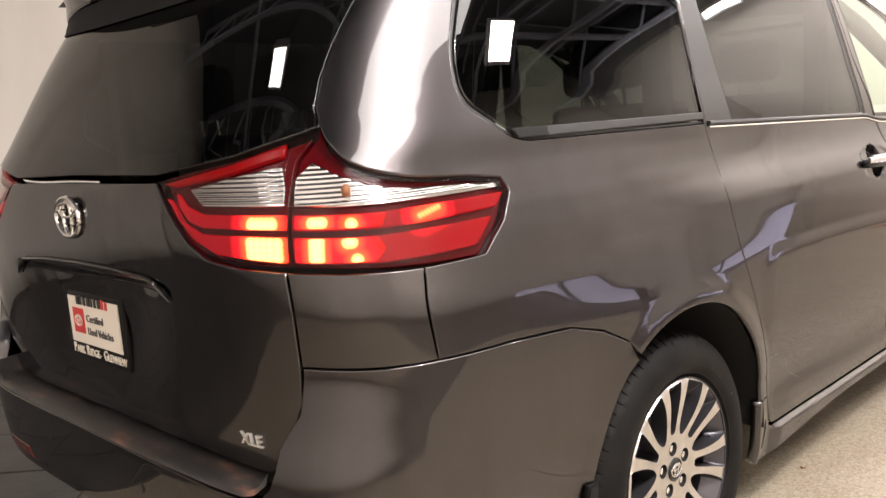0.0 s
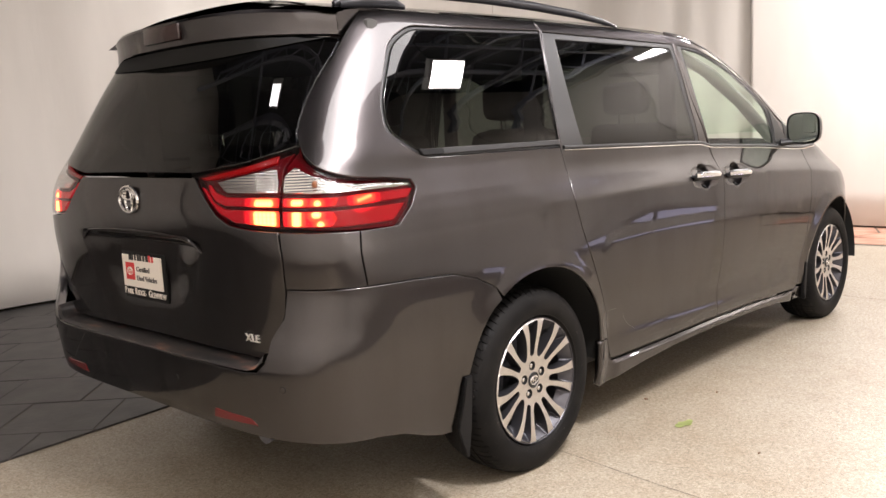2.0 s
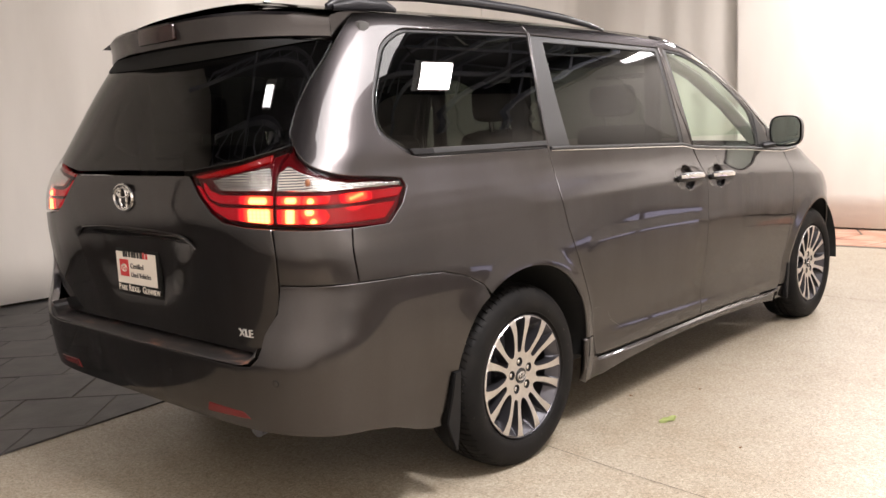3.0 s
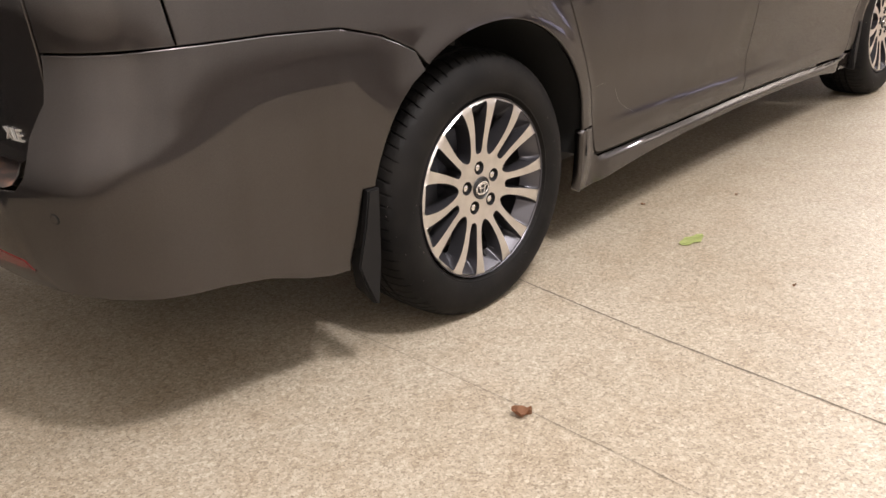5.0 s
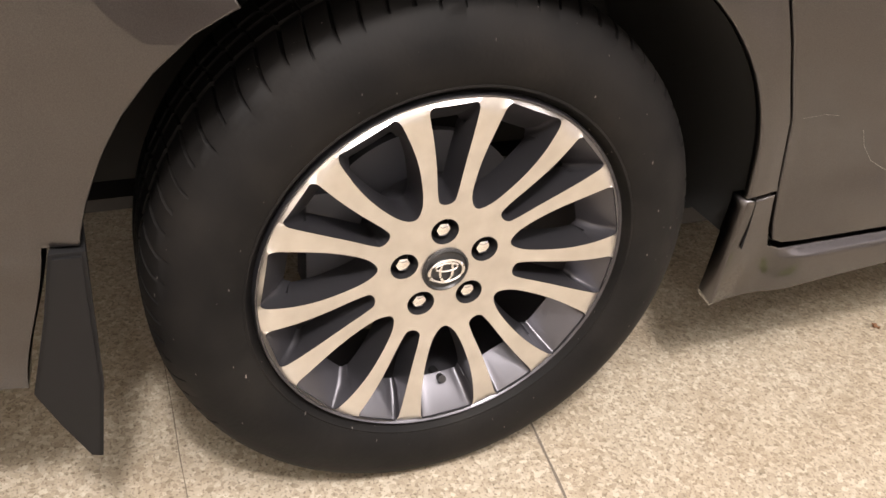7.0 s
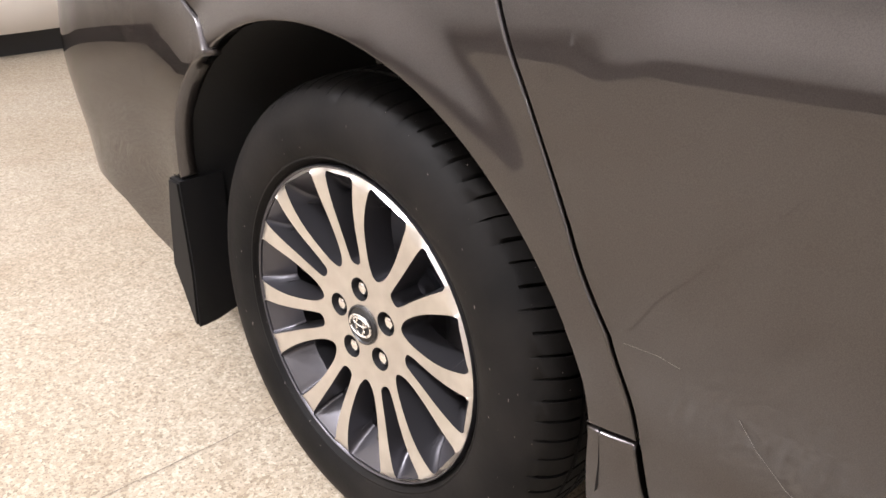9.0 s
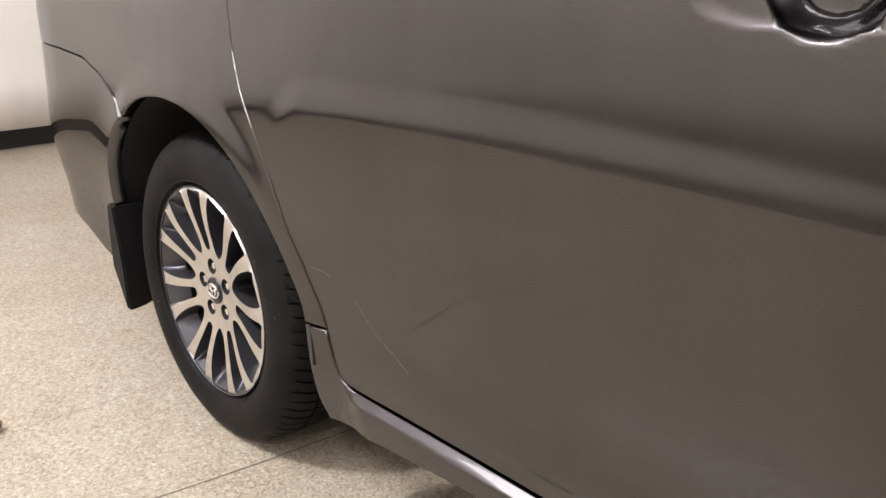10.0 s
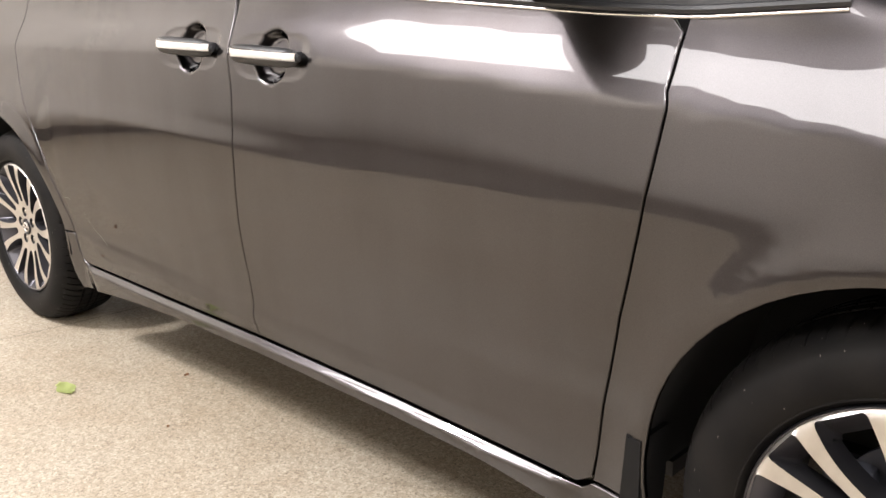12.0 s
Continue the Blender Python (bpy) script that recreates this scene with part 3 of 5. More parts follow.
slide = [S(*p) for p in C_SEAM[1:]] + [S(0.506, 0.322), S(0.526, 0.312), S(0.566, 0.309), S(1.0, 0.303), S(1.497, 0.302)] + [S(*p) for p in B_SEAM[1:]] + [S(1.42, 1.40), S(1.40, 1.66), S(1.39, 1.70), S(0.90, 1.722), S(0.335, 1.722), S(0.345, 1.67), S(0.262, 1.205)]
skin("sliding_door", slide, PAINT, van, [rounded([S(0.345, 1.672), S(1.39, 1.655), S(1.395, 1.172), S(0.275, 1.206)], 0.006)], place=door_surf, grid=0.02, fine=[(S(0.95, 0.82)[0], 0.815, 0.60, 0.066, 0.010), (S(0.95, 0.41)[0], 0.405, 0.60, 0.03, 0.010), (S(0.72, 1.08)[0], 1.085, 0.46, 0.075, 0.012), (S(1.335, 1.02)[0], 1.018, 0.14, 0.075, 0.0055)])
fdoor = [S(1.497, 0.302), S(2.0, 0.291), S(2.40, 0.275), S(2.48, 0.273), S(2.515, 0.295), S(2.530, 0.37), S(2.580, 0.62), S(2.620, 0.82), S(2.636, 0.98), S(2.638, 1.06), S(2.57, 1.135), S(2.36, 1.27), S(2.20, 1.40), S(1.98, 1.535), S(1.75, 1.635), S(1.56, 1.68), S(1.39, 1.70), S(1.40, 1.66), S(1.42, 1.40), S(1.492, 1.155)] + [S(*p) for p in B_SEAM[::-1][1:-1]]
skin("front_door", fdoor, PAINT, van, [rounded([S(1.432, 1.652), S(1.62, 1.636), S(1.89, 1.56), S(2.13, 1.435), S(2.30, 1.30), S(2.42, 1.15), S(2.42, 1.125), S(1.495, 1.152)], 0.015)], place=door_surf, grid=0.02, fine=[(S(2.02, 0.78)[0], 0.785, 0.56, 0.066, 0.010), (S(2.02, 0.41)[0], 0.405, 0.56, 0.03, 0.010), (S(2.22, 1.04)[0], 1.035, 0.40, 0.085, 0.012), (S(1.67, 1.0)[0], 1.004, 0.14, 0.075, 0.0055)])
nose = [S(2.636, 0.98), S(2.620, 0.82), S(2.580, 0.62), S(2.530, 0.37), S(2.515, 0.290), S(2.630, 0.282)] + arch_line(3.03, 189, 10) + [S(3.42, 0.30), S(3.6, 0.24)] + [(ALONG[-1], 0.22), (ALONG[-1], 1.150)] + [S(2.72, 1.118), S(2.642, 1.10), S(2.638, 1.06)]
skin("front_body", nose, PAINT, van, grid=0.02, fine=[(S(2.84, 1.02)[0], 1.01, 0.19, 0.08, 0.011)], label="front wing, bonnet and bumper")
rocker = [S(0.4205, 0.4075), S(0.478, 0.4075), S(0.491, 0.35), S(0.504, 0.316), S(0.531, 0.304), S(1.0, 0.296), S(1.497, 0.295), S(2.0, 0.284), S(2.40, 0.268), S(2.49, 0.266), S(2.512, 0.283), S(2.628, 0.275), S(2.62, 0.20), S(2.42, 0.206), S(2.25, 0.228), S(1.95, 0.243), S(1.5, 0.252), S(1.1, 0.250), S(0.8, 0.236), S(0.62, 0.222), S(0.440, 0.205), S(0.4225, 0.30)]


def sill_surf(t, z, bumper=False):
    """The flank's foot, stepped out below the doors."""
    p = surf(t, z, bumper)
    y = p[..., 1]
    below = np.interp(y, (0.504, 0.531, 1.0, 1.497, 2.0, 2.40), (0.316, 0.304, 0.296, 0.295, 0.284, 0.268)) - z
    p[..., 0] += np.sign(p[..., 0]) * (0.020 * ramp(below, 0.0, 0.018) - 0.007) * ramp(y, 0.500, 0.58) * (1 - ramp(y, 2.42, 2.50))
    return p


skin("sill", rocker, PAINT, van, depth=0.03, place=sill_surf, fine=[(S(1.46, 0.285)[0], 0.286, 1.0, 0.026, 0.006), (S(0.455, 0.32)[0], 0.315, 0.05, 0.10, 0.007)], label="painted sill with a raised step")

# tailgate, glass and bumper
gate = [R(0.0, 0.622), R(0.40, 0.620), R(0.715, 0.615), R(0.735, 0.645), R(0.742, 0.700), R(0.762, 0.738), R(0.786, 0.780), R(0.797, 0.855), R(0.803, 0.95), R(0.797, 1.030), R(0.695, 1.034), R(0.591, 1.048), R(0.535, 1.078), R(0.470, 1.135), R(0.410, 1.195), R(0.0, 1.203)]
gate_full = gate[:-1] + [(-t, z) for t, z in gate[::-1][1:]]
gate_full = gate_full[:-1] if np.allclose(gate_full[0], gate_full[-1]) else gate_full
skin("tailgate", gate_full, PAINT, van, sides=(1,), place=gate_surf, fine=[(0.0, 0.83, 0.50, 0.18, 0.012)])
rear_glass = [R(0.0, 1.211), R(0.40, 1.207), R(0.63, 1.236), R(0.755, 1.268), R(0.792, 1.282), *PILLAR[:4], R(0.752, 1.56), R(0.745, 1.615), R(0.40, 1.665), R(0.0, 1.675)]
rear_glass = rear_glass[:-1] + [(-t, z) for t, z in rear_glass[::-1]][:-1]
skin("rear_window", rear_glass, TINTED, van, sides=(1,), proud=-0.002, depth=0.004, label="dark tinted rear window")
bumper = [R(0.0, 0.600, True), R(0.45, 0.598, True), R(0.660, 0.595, True), R(0.710, 0.600, True), R(0.740, 0.627, True), R(0.751, 0.660, True), R(0.755, 0.703, True), R(0.772, 0.735, True), R(0.794, 0.766, True), R(0.801, 0.853, True), S(-0.827, 0.853, True), S(-0.64, 0.847, True), S(-0.47, 0.834, True), S(-0.36, 0.803, True), S(-0.27, 0.757, True)] + [S(r * math.cos(radians(a)), 0.358 + r * math.sin(radians(a)), True) for a, r in zip(np.linspace(125, 163, 7), (0.430, 0.437, 0.439, 0.438, 0.434, 0.429, 0.424))] + [S(-0.406, 0.474, True), S(-0.440, 0.474, True), S(-0.456, 0.40, True), S(-0.482, 0.288, True), S(-0.53, 0.292, True), S(-0.60, 0.311, True), S(-0.70, 0.348, True), S(-0.80, 0.366, True), R(0.86, 0.376, True), R(0.5, 0.380, True), R(0.0, 0.382, True)]
bumper = bumper[:-1] + [(-t, z) for t, z in bumper[::-1]][:-1]
skin("rear_bumper", bumper, PAINT, van, sides=(1,), bumper=True, depth=0.03, label="dark grey rear bumper with a scuffed step")

# glass and dark surrounds of the flank
skin("quarter_window", QUARTER_GLASS, TINTED, van, proud=-0.004, depth=0.004, label="dark tinted quarter window")
skin("side_window", MID_GLASS, TINTED, van, proud=-0.006, depth=0.004, label="tinted sliding door window")
skin("front_window", FRONT_GLASS, CLEAR, van, proud=-0.006, depth=0.004, label="clear greenish window")
skin("window_trim", rounded([S(0.345, 1.672), S(1.39, 1.655), S(1.395, 1.172), S(0.275, 1.206)], 0.006), BLACK, van, [MID_GLASS], proud=-0.004, gap=0.0)
skin("window_trim", rounded([S(1.432, 1.652), S(1.62, 1.636), S(1.89, 1.56), S(2.13, 1.435), S(2.30, 1.30), S(2.42, 1.15), S(2.42, 1.125), S(1.495, 1.152)], 0.015), BLACK, van, [FRONT_GLASS], proud=-0.003, gap=0.0)
skin("window_trim", rounded([S(-0.41, 1.66), S(0.335, 1.676), S(0.268, 1.214), S(-0.50, 1.222), S(-0.635, 1.305), S(-0.625, 1.40), S(-0.51, 1.61)], [0.05, 0.005, 0.005, 0.06, 0.06, 0.10, 0.08]), BLACK, van, [QUARTER_GLASS], proud=-0.006, gap=0.0)
skin("windscreen", [S(2.50, 1.20), S(2.25, 1.40), S(2.02, 1.54), S(1.80, 1.66), (ALONG[-1], 1.68), (ALONG[-1], 1.175)], CLEAR, van, grid=0.05, proud=-0.004, depth=0.004)
skin("pillar", [S(2.60, 1.135), S(2.375, 1.275), S(2.21, 1.41), S(1.99, 1.545), S(1.755, 1.645), S(1.56, 1.69), S(1.39, 1.708), S(1.39, 1.722), S(1.8, 1.70), S(2.05, 1.545), S(2.27, 1.405), S(2.50, 1.20), S(2.66, 1.155)], PAINT, van, grid=0.02)

# inner shell that closes the gaps
def shell():
    bm = bmesh.new()
    rows = []
    ts = np.linspace(-ALONG[-1], ALONG[-1], 260)
    for z in np.r_[np.arange(0.26, 1.13, 0.03)]:
        p, n = surf(ts, np.full_like(ts, z)), normals(np.abs(ts), np.full_like(ts, z))
        n = n * np.stack([np.sign(ts), np.ones_like(ts), np.ones_like(ts)], 1)
        rows.append([bm.verts.new(q) for q in (p - 0.055 * n)])
    for a, b in zip(rows, rows[1:]):
        for i in range(len(ts) - 1):
            c = (a[i].co + b[i + 1].co) / 2
            low = c.z < 0.42 and (c.y < -0.40 or abs(c.x) < 0.60)
            if not low and all(math.hypot(c.y - w, c.z - 0.358) > ARCH[w] + 0.09 for w in WHEELS):
                bm.faces.new((a[i], a[i + 1], b[i + 1], b[i]))
    box(bm, -0.80, 0.80, 0.45, 2.58, 0.25, 0.28)
    box(bm, -0.62, 0.62, -0.45, 3.5, 0.29, 0.31)
    return bm


part("inner_body", shell(), SEAM, van)
bm = bmesh.new()
nx, ny = 24, 30
grid_v = []
for i in range(nx + 1):
    row = []
    for j in range(ny + 1):
        y = -0.72 + (1.92 + 0.72) * j / ny
        edge = HALF(np.array([1.705]))[0] - 0.02 - 0.10 * ramp(y, 1.2, 2.1) - 0.02 * (1 - ramp(y, -0.72, -0.4))
        x = (2 * i / nx - 1) * edge
        base = 1.712 + 0.014 * math.sin(math.pi * (y + 0.72) / 2.4) - 0.085 * ramp(y, 1.30, 2.1) ** 1.3
        row.append(bm.verts.new((x, y, base + 0.075 * (1 - abs(x / edge) ** 2.6))))
    grid_v.append(row)
for i in range(nx):
    for j in range(ny):
        bm.faces.new((grid_v[i][j], grid_v[i + 1][j], grid_v[i + 1][j + 1], grid_v[i][j + 1]))
part("roof", bm, PAINT, van)


# ---- wheels ----
FACE_X = 0.977


def face_depth(r):
    """How far the alloy's face lies behind its outermost plane."""
    r = np.asarray(r, float)
    return 0.003 + 0.020 * (1 - ramp(r, 0.06, 0.225)) + 0.005 * ramp(r, 0.237, 0.242)


def spoke_hole(centre, wide):
    """The outline of an opening between two spokes, in (y, z) of the wheel's plane."""
    if wide:
        prof = [(0.0925, 0.003), (0.097, 0.0085), (0.106, 0.0152), (0.118, 0.0206), (0.132, 0.0254), (0.148, 0.0300), (0.164, 0.0338), (0.180, 0.0366), (0.200, 0.0388), (0.220, 0.0398), (0.232, 0.0400), (0.2392, 0.0370)]
    else:
        prof = [(0.0975, 0.004), (0.102, 0.0105), (0.118, 0.0136), (0.140, 0.0160), (0.160, 0.0184), (0.185, 0.0222), (0.205, 0.0256), (0.222, 0.0288), (0.232, 0.0306), (0.2385, 0.0283)]
    out = [(r, -w / r) for r, w in prof] + [(r, w / r) for r, w in prof[::-1]]
    c = radians(centre)
    return np.array([(r * math.cos(c + a), r * math.sin(c + a)) for r, a in out])


def wheel_at(y0, side):
    wheel = tagged(new("wheel"), "alloy wheel with seven pairs of machined spokes and a black tyre", group="wheels")
    wheel.parent = van
    sgn = side

    def put(name, bm, mat, parent=wheel, label=""):
        """Moves a part from the wheel's own space to its place."""
        k = 1.0 if name in ("tyre", "bead_ring") else 0.978
        for v in bm.verts:
            v.co.x *= sgn
            v.co.y = v.co.y * k + y0
            v.co.z = v.co.z * k + 0.348
        if sgn < 0:
            bmesh.ops.reverse_faces(bm, faces=bm.faces)
        return part(name, bm, mat, parent, label)

    # tyre: a smooth sidewall, and shoulders cut by cross grooves
    prof = [(0.236, 0.800), (0.244, 0.790), (0.262, 0.765), (0.300, 0.748), (0.330, 0.752), (0.347, 0.766), (0.3545, 0.79)]
    prof += [(0.3575, 0.82), (0.358, 0.835), (0.350, 0.836), (0.350, 0.842), (0.358, 0.843), (0.3585, 0.862), (0.350, 0.863), (0.350, 0.869), (0.3585, 0.870), (0.358, 0.893), (0.350, 0.894), (0.350, 0.900), (0.3575, 0.901)]
    prof += [(0.3570, 0.912), (0.3555, 0.923), (0.3525, 0.934), (0.3480, 0.944), (0.3425, 0.9515), (0.3360, 0.9575), (0.3290, 0.9620), (0.3200, 0.9665), (0.3100, 0.9700), (0.2990, 0.9722), (0.2880, 0.9728), (0.2780, 0.9722), (0.2700, 0.9708), (0.2630, 0.9686), (0.2570, 0.9660), (0.2525, 0.9640), (0.2500, 0.9600), (0.246, 0.955), (0.240, 0.95)]
    prof = [(r, x if x < 0.87 else 0.87 + (x - 0.87) * 1.13) for r, x in prof]
    bm = bmesh.new()
    rings, cuts = [], random.Random(11)
    for i in range(76):
        long_cut, at = cuts.uniform(0.1, 0.9), cuts.uniform(-0.06, 0.06)
        for share, cut in ((0.0, 0.0), (0.84 + at, 0.0), (0.865 + at, 1.0), (0.935 + at, 1.0)):
            ring = []
            for r, x in prof:
                depth = 0.0066 * cut * float(ramp(r, 0.346 - 0.014 * long_cut, 0.350)) * (1.0 if x > 0.90 or x < 0.80 else 0.35)
                a = 2 * math.pi * (i + share) / 76 + 0.30 * abs(x - 0.87) + 0.012 * math.sin(40 * x)
                ring.append(bm.verts.new((x, (r - depth) * math.cos(a), (r - depth) * math.sin(a))))
            rings.append(ring)
    for p, q in zip(rings, rings[1:] + rings[:1]):
        for j in range(len(prof) - 1):
            bm.faces.new((p[j], p[j + 1], q[j + 1], q[j]))
    tyre = put("tyre", bm, RUBBER, label="black rubber tyre with dust and a grooved shoulder")
    bm = lathe(bmesh.new(), [(0.2555, 0.9755), (0.2535, 0.9772), (0.2512, 0.9772), (0.2495, 0.9745)], 120)
    put("bead_ring", bm, RUBBER, tyre)

    # alloy face
    n = 160
    ring = np.array([(0.242 * math.cos(a), 0.242 * math.sin(a)) for a in np.linspace(0, 2 * math.pi, n, endpoint=False)])
    holes = []
    for k in range(7):
        c = 94 + k * 360 / 7
        holes.append(resampled(rounded(spoke_hole(c, False), 0.006, 3), 0.006))
        holes.append(resampled(rounded(spoke_hole(c + 180 / 7, True), 0.006, 3), 0.006))
    lugs = [(0.0572 * math.cos(radians(95 + 72 * k)), 0.0572 * math.sin(radians(95 + 72 * k))) for k in range(5)]
    for ly, lz in lugs:
        holes.append(np.array([(ly + 0.0185 * math.cos(a), lz + 0.0185 * math.sin(a)) for a in np.linspace(0, 2 * math.pi, 24, endpoint=False)]))
    v, f = flat_fill([ring, *holes], 0.011)
    bm = bmesh.new()
    vs = [bm.verts.new((FACE_X - float(face_depth(math.hypot(y, z))), y, z)) for y, z in v]
    for t in f:
        try:
            bm.faces.new([vs[i] for i in t])
        except ValueError:
            pass
    bmesh.ops.recalc_face_normals(bm, faces=bm.faces)
    if sum(q.normal.x for q in bm.faces) < 0:
        bmesh.ops.reverse_faces(bm, faces=bm.faces)
    put("rim_face", bm, MACHINED, label="bright machined spoke faces")
    bm = bmesh.new()
    for loop in holes[:14]:
        c = loop.mean(0)
        rings = []
        for depth, grow, draw in ((0.0, 0.0, 0.0), (0.003, 0.0012, 0.0), (0.026, -0.05, 0.085), (0.045, -0.10, 0.13)):
            ring_v = []
            for y, z in loop:
                r = math.hypot(y, z)
                if depth < 0.01:
                    q = (y, z)
                else:
                    k = 1 - draw * float(ramp(r, 0.195, 0.232))
                    q = ((c[0] + (y - c[0]) * (1 + grow)) * k, (c[1] + (z - c[1]) * (1 + grow)) * k)
                ring_v.append(bm.verts.new((FACE_X - float(face_depth(r)) - depth, *q)))
            rings.append(ring_v)
        for p, q in zip(rings, rings[1:]):
            for i in range(len(loop)):
                j = (i + 1) % len(loop)
                bm.faces.new((p[i], p[j], q[j], q[i]))
    put("spoke_well", bm, POCKET, label="dark grey painted spoke sides")
    put("barrel", lathe(bmesh.new(), [(0.247, 0.955), (0.2465, 0.968), (0.245, 0.9725), (0.2415, 0.969), (0.238, 0.955), (0.226, 0.915), (0.216, 0.88), (0.214, 0.80)], 96), POCKET)
    put("brake_disc", lathe(bmesh.new(), [(0.05, 0.885), (0.085, 0.885), (0.088, 0.862), (0.150, 0.862), (0.150, 0.850), (0.0, 0.85)], 64), DARK)
    bm = bmesh.new()
    box(bm, 0.835, 0.885, -0.165, -0.085, -0.06, 0.09, 0.012)
    put("brake_caliper", bm, DARK)
    put("hub_backing", lathe(bmesh.new(), [(0.0, 0.925), (0.080, 0.925), (0.095, 0.91), (0.10, 0.88)], 40), POCKET)
    for ly, lz in lugs:
        bm = lathe(bmesh.new(), [(0.0185, 0.9545), (0.0175, 0.945), (0.0165, 0.927), (0.0, 0.927)], 24)
        for q in bm.verts:
            q.co.y += ly
            q.co.z += lz
        seat = put("lug_well", bm, BLACK)
        bm = lathe(bmesh.new(), [(0.0118, 0.927), (0.0118, 0.945), (0.0095, 0.950), (0.005, 0.952), (0.0, 0.9522)], 6)
        for q in bm.verts:
            q.co.y += ly
            q.co.z += lz
        put("lug_nut", bm, CHROME, seat)
    cap = put("centre_cap", lathe(bmesh.new(), [(0.0315, 0.945), (0.0315, 0.957), (0.029, 0.9585), (0.027, 0.956), (0.0, 0.958)], 40), BLACK, label="black centre cap with a chrome emblem")
    bm = bmesh.new()
    for ry, rz, oz, w in ((0.0235, 0.0165, 0.0, 0.0022), (0.0085, 0.0155, 0.0, 0.0018), (0.0150, 0.0060, 0.006, 0.0018)):
        pts = [(0.9590, ry * math.cos(a), oz + rz * math.sin(a)) for a in np.linspace(0, 2 * math.pi, 29)]
        tube(bm, pts, w, 6)
    put("emblem", bm, CHROME, cap)
    a = radians(-85)
    tip = Vector((0.0, 0.208 * math.cos(a), 0.208 * math.sin(a)))
    put("valve_stem", tube(bmesh.new(), [(0.905, tip.y * 1.04, tip.z * 1.04), (0.93, tip.y, tip.z), (0.945, tip.y * 0.96, tip.z * 0.96)], 0.006, 10), BLACK)
    return wheel


for y0 in WHEELS:
    for side in (1, -1):
        wheel_at(y0, side)
        # arch lining
        bm = bmesh.new()
        rings = []
        for x in (0.986, 0.94, 0.60):
            rings.append([bm.verts.new((side * x, y0 + (ARCH[y0] + 0.016) * math.cos(a), 0.358 + (ARCH[y0] + 0.016) * math.sin(a))) for a in np.linspace(radians(-4), radians(184), 40)])
        for p, q in zip(rings, rings[1:]):
            for i in range(39):
                bm.faces.new((p[i], p[i + 1], q[i + 1], q[i]))
        bm.faces.new([v for v in rings[-1]])
        part("arch_liner", bm, GAP, van, "black wheel arch lining")


# ---- tail lamps ----
def glow(name, spots, reach, far=(0.55, 0.005, 0.014)):
    """A lit red lens, brightest in front of its bulbs at the given places."""
    m = bpy.data.materials.new(name)
    m.use_nodes = True
    b = bsdf(m)
    b.inputs["Base Color"].default_value = (0.12, 0.002, 0.002, 1)
    b.inputs["Roughness"].default_value = 0.25
    b.inputs["Specular IOR Level"].default_value = 0.1
    geo = m.node_tree.nodes.new("ShaderNodeNewGeometry")
    last = None
    for spot in spots:
        d = m.node_tree.nodes.new("ShaderNodeVectorMath")
        d.operation = "DISTANCE"
        d.inputs[1].default_value = spot
        wire(m, geo, "Position", d, 0)
        if last is None:
            last, out = d, "Value"
        else:
            k = m.node_tree.nodes.new("ShaderNodeMath")
            k.operation = "MINIMUM"
            m.node_tree.links.new(last.outputs[out], k.inputs[0])
            m.node_tree.links.new(d.outputs["Value"], k.inputs[1])
            last, out = k, 0
    r = m.node_tree.nodes.new("ShaderNodeMapRange")
    r.inputs["From Max"].default_value = reach
    m.node_tree.links.new(last.outputs[out], r.inputs["Value"])
    c = m.node_tree.nodes.new("ShaderNodeValToRGB")
    e = c.color_ramp.elements
    e[0].position, e[0].color = 0.0, (1.0, 0.94, 0.74, 1)
    e[1].position, e[1].color = 1.0, (*[v / 7.0 for v in far], 1)
    for pos, shade in ((0.19, (1.0, 0.52, 0.16)), (0.35, (0.75, 0.036, 0.012)), (0.60, (0.28, 0.003, 0.006))):
        e.new(pos).color = (*shade, 1)
    wire(m, r, "Result", c, "Fac")
    wire(m, c, "Color", b, "Emission Color")
    b.inputs["Emission Strength"].default_value = 7.0
    return m


RED_LENS = material("red_lens", (0.05, 0.001, 0.002), 0.25, 0.0, 0.0, 0.1)
RED_TRIM = glow("red_trim", [(0, 0, -5)], 0.1, (0.13, 0.0006, 0.0012))
REFLECTOR = material("ribbed_reflector", (0.66, 0.65, 0.64), 0.10, 1.0)
_wave = REFLECTOR.node_tree.nodes.new("ShaderNodeTexWave")
_wave.bands_direction = "Z"
_wave.inputs["Scale"].default_value = 38.0
wire(REFLECTOR, coords(REFLECTOR), "Vector", _wave, "Vector")
_b = node(REFLECTOR, "ShaderNodeBump", Strength=0.6, Distance=0.003)
wire(REFLECTOR, _wave, "Fac", _b, "Height")
wire(REFLECTOR, _b, "Normal", bsdf(REFLECTOR), "Normal")
LENS = glass("clear_lens", (1.0, 1.0, 1.0), 0.96, 0.016)
AMBER = material("amber_bulb", (0.22, 0.085, 0.035), 0.3)


def P3(tz):
    return surf(np.array([tz[0]]), np.array([tz[1]]))[0]


def lamp_t(u, z):
    """A place on the outer lamp: u from its inner seam (0) to its tip (1)."""
    a, b = R(0.800, 1.05)[0], S(-0.585, 1.10)[0]
    return (a + (b - a) * u, z)


def lamp_i(u, z):
    """A place on the lamp in the gate: u from its inner tip (0) to its seam (1)."""
    a, b = R(0.40, 1.1)[0], R(0.795, 1.1)[0]
    return (a + (b - a) * u, z)


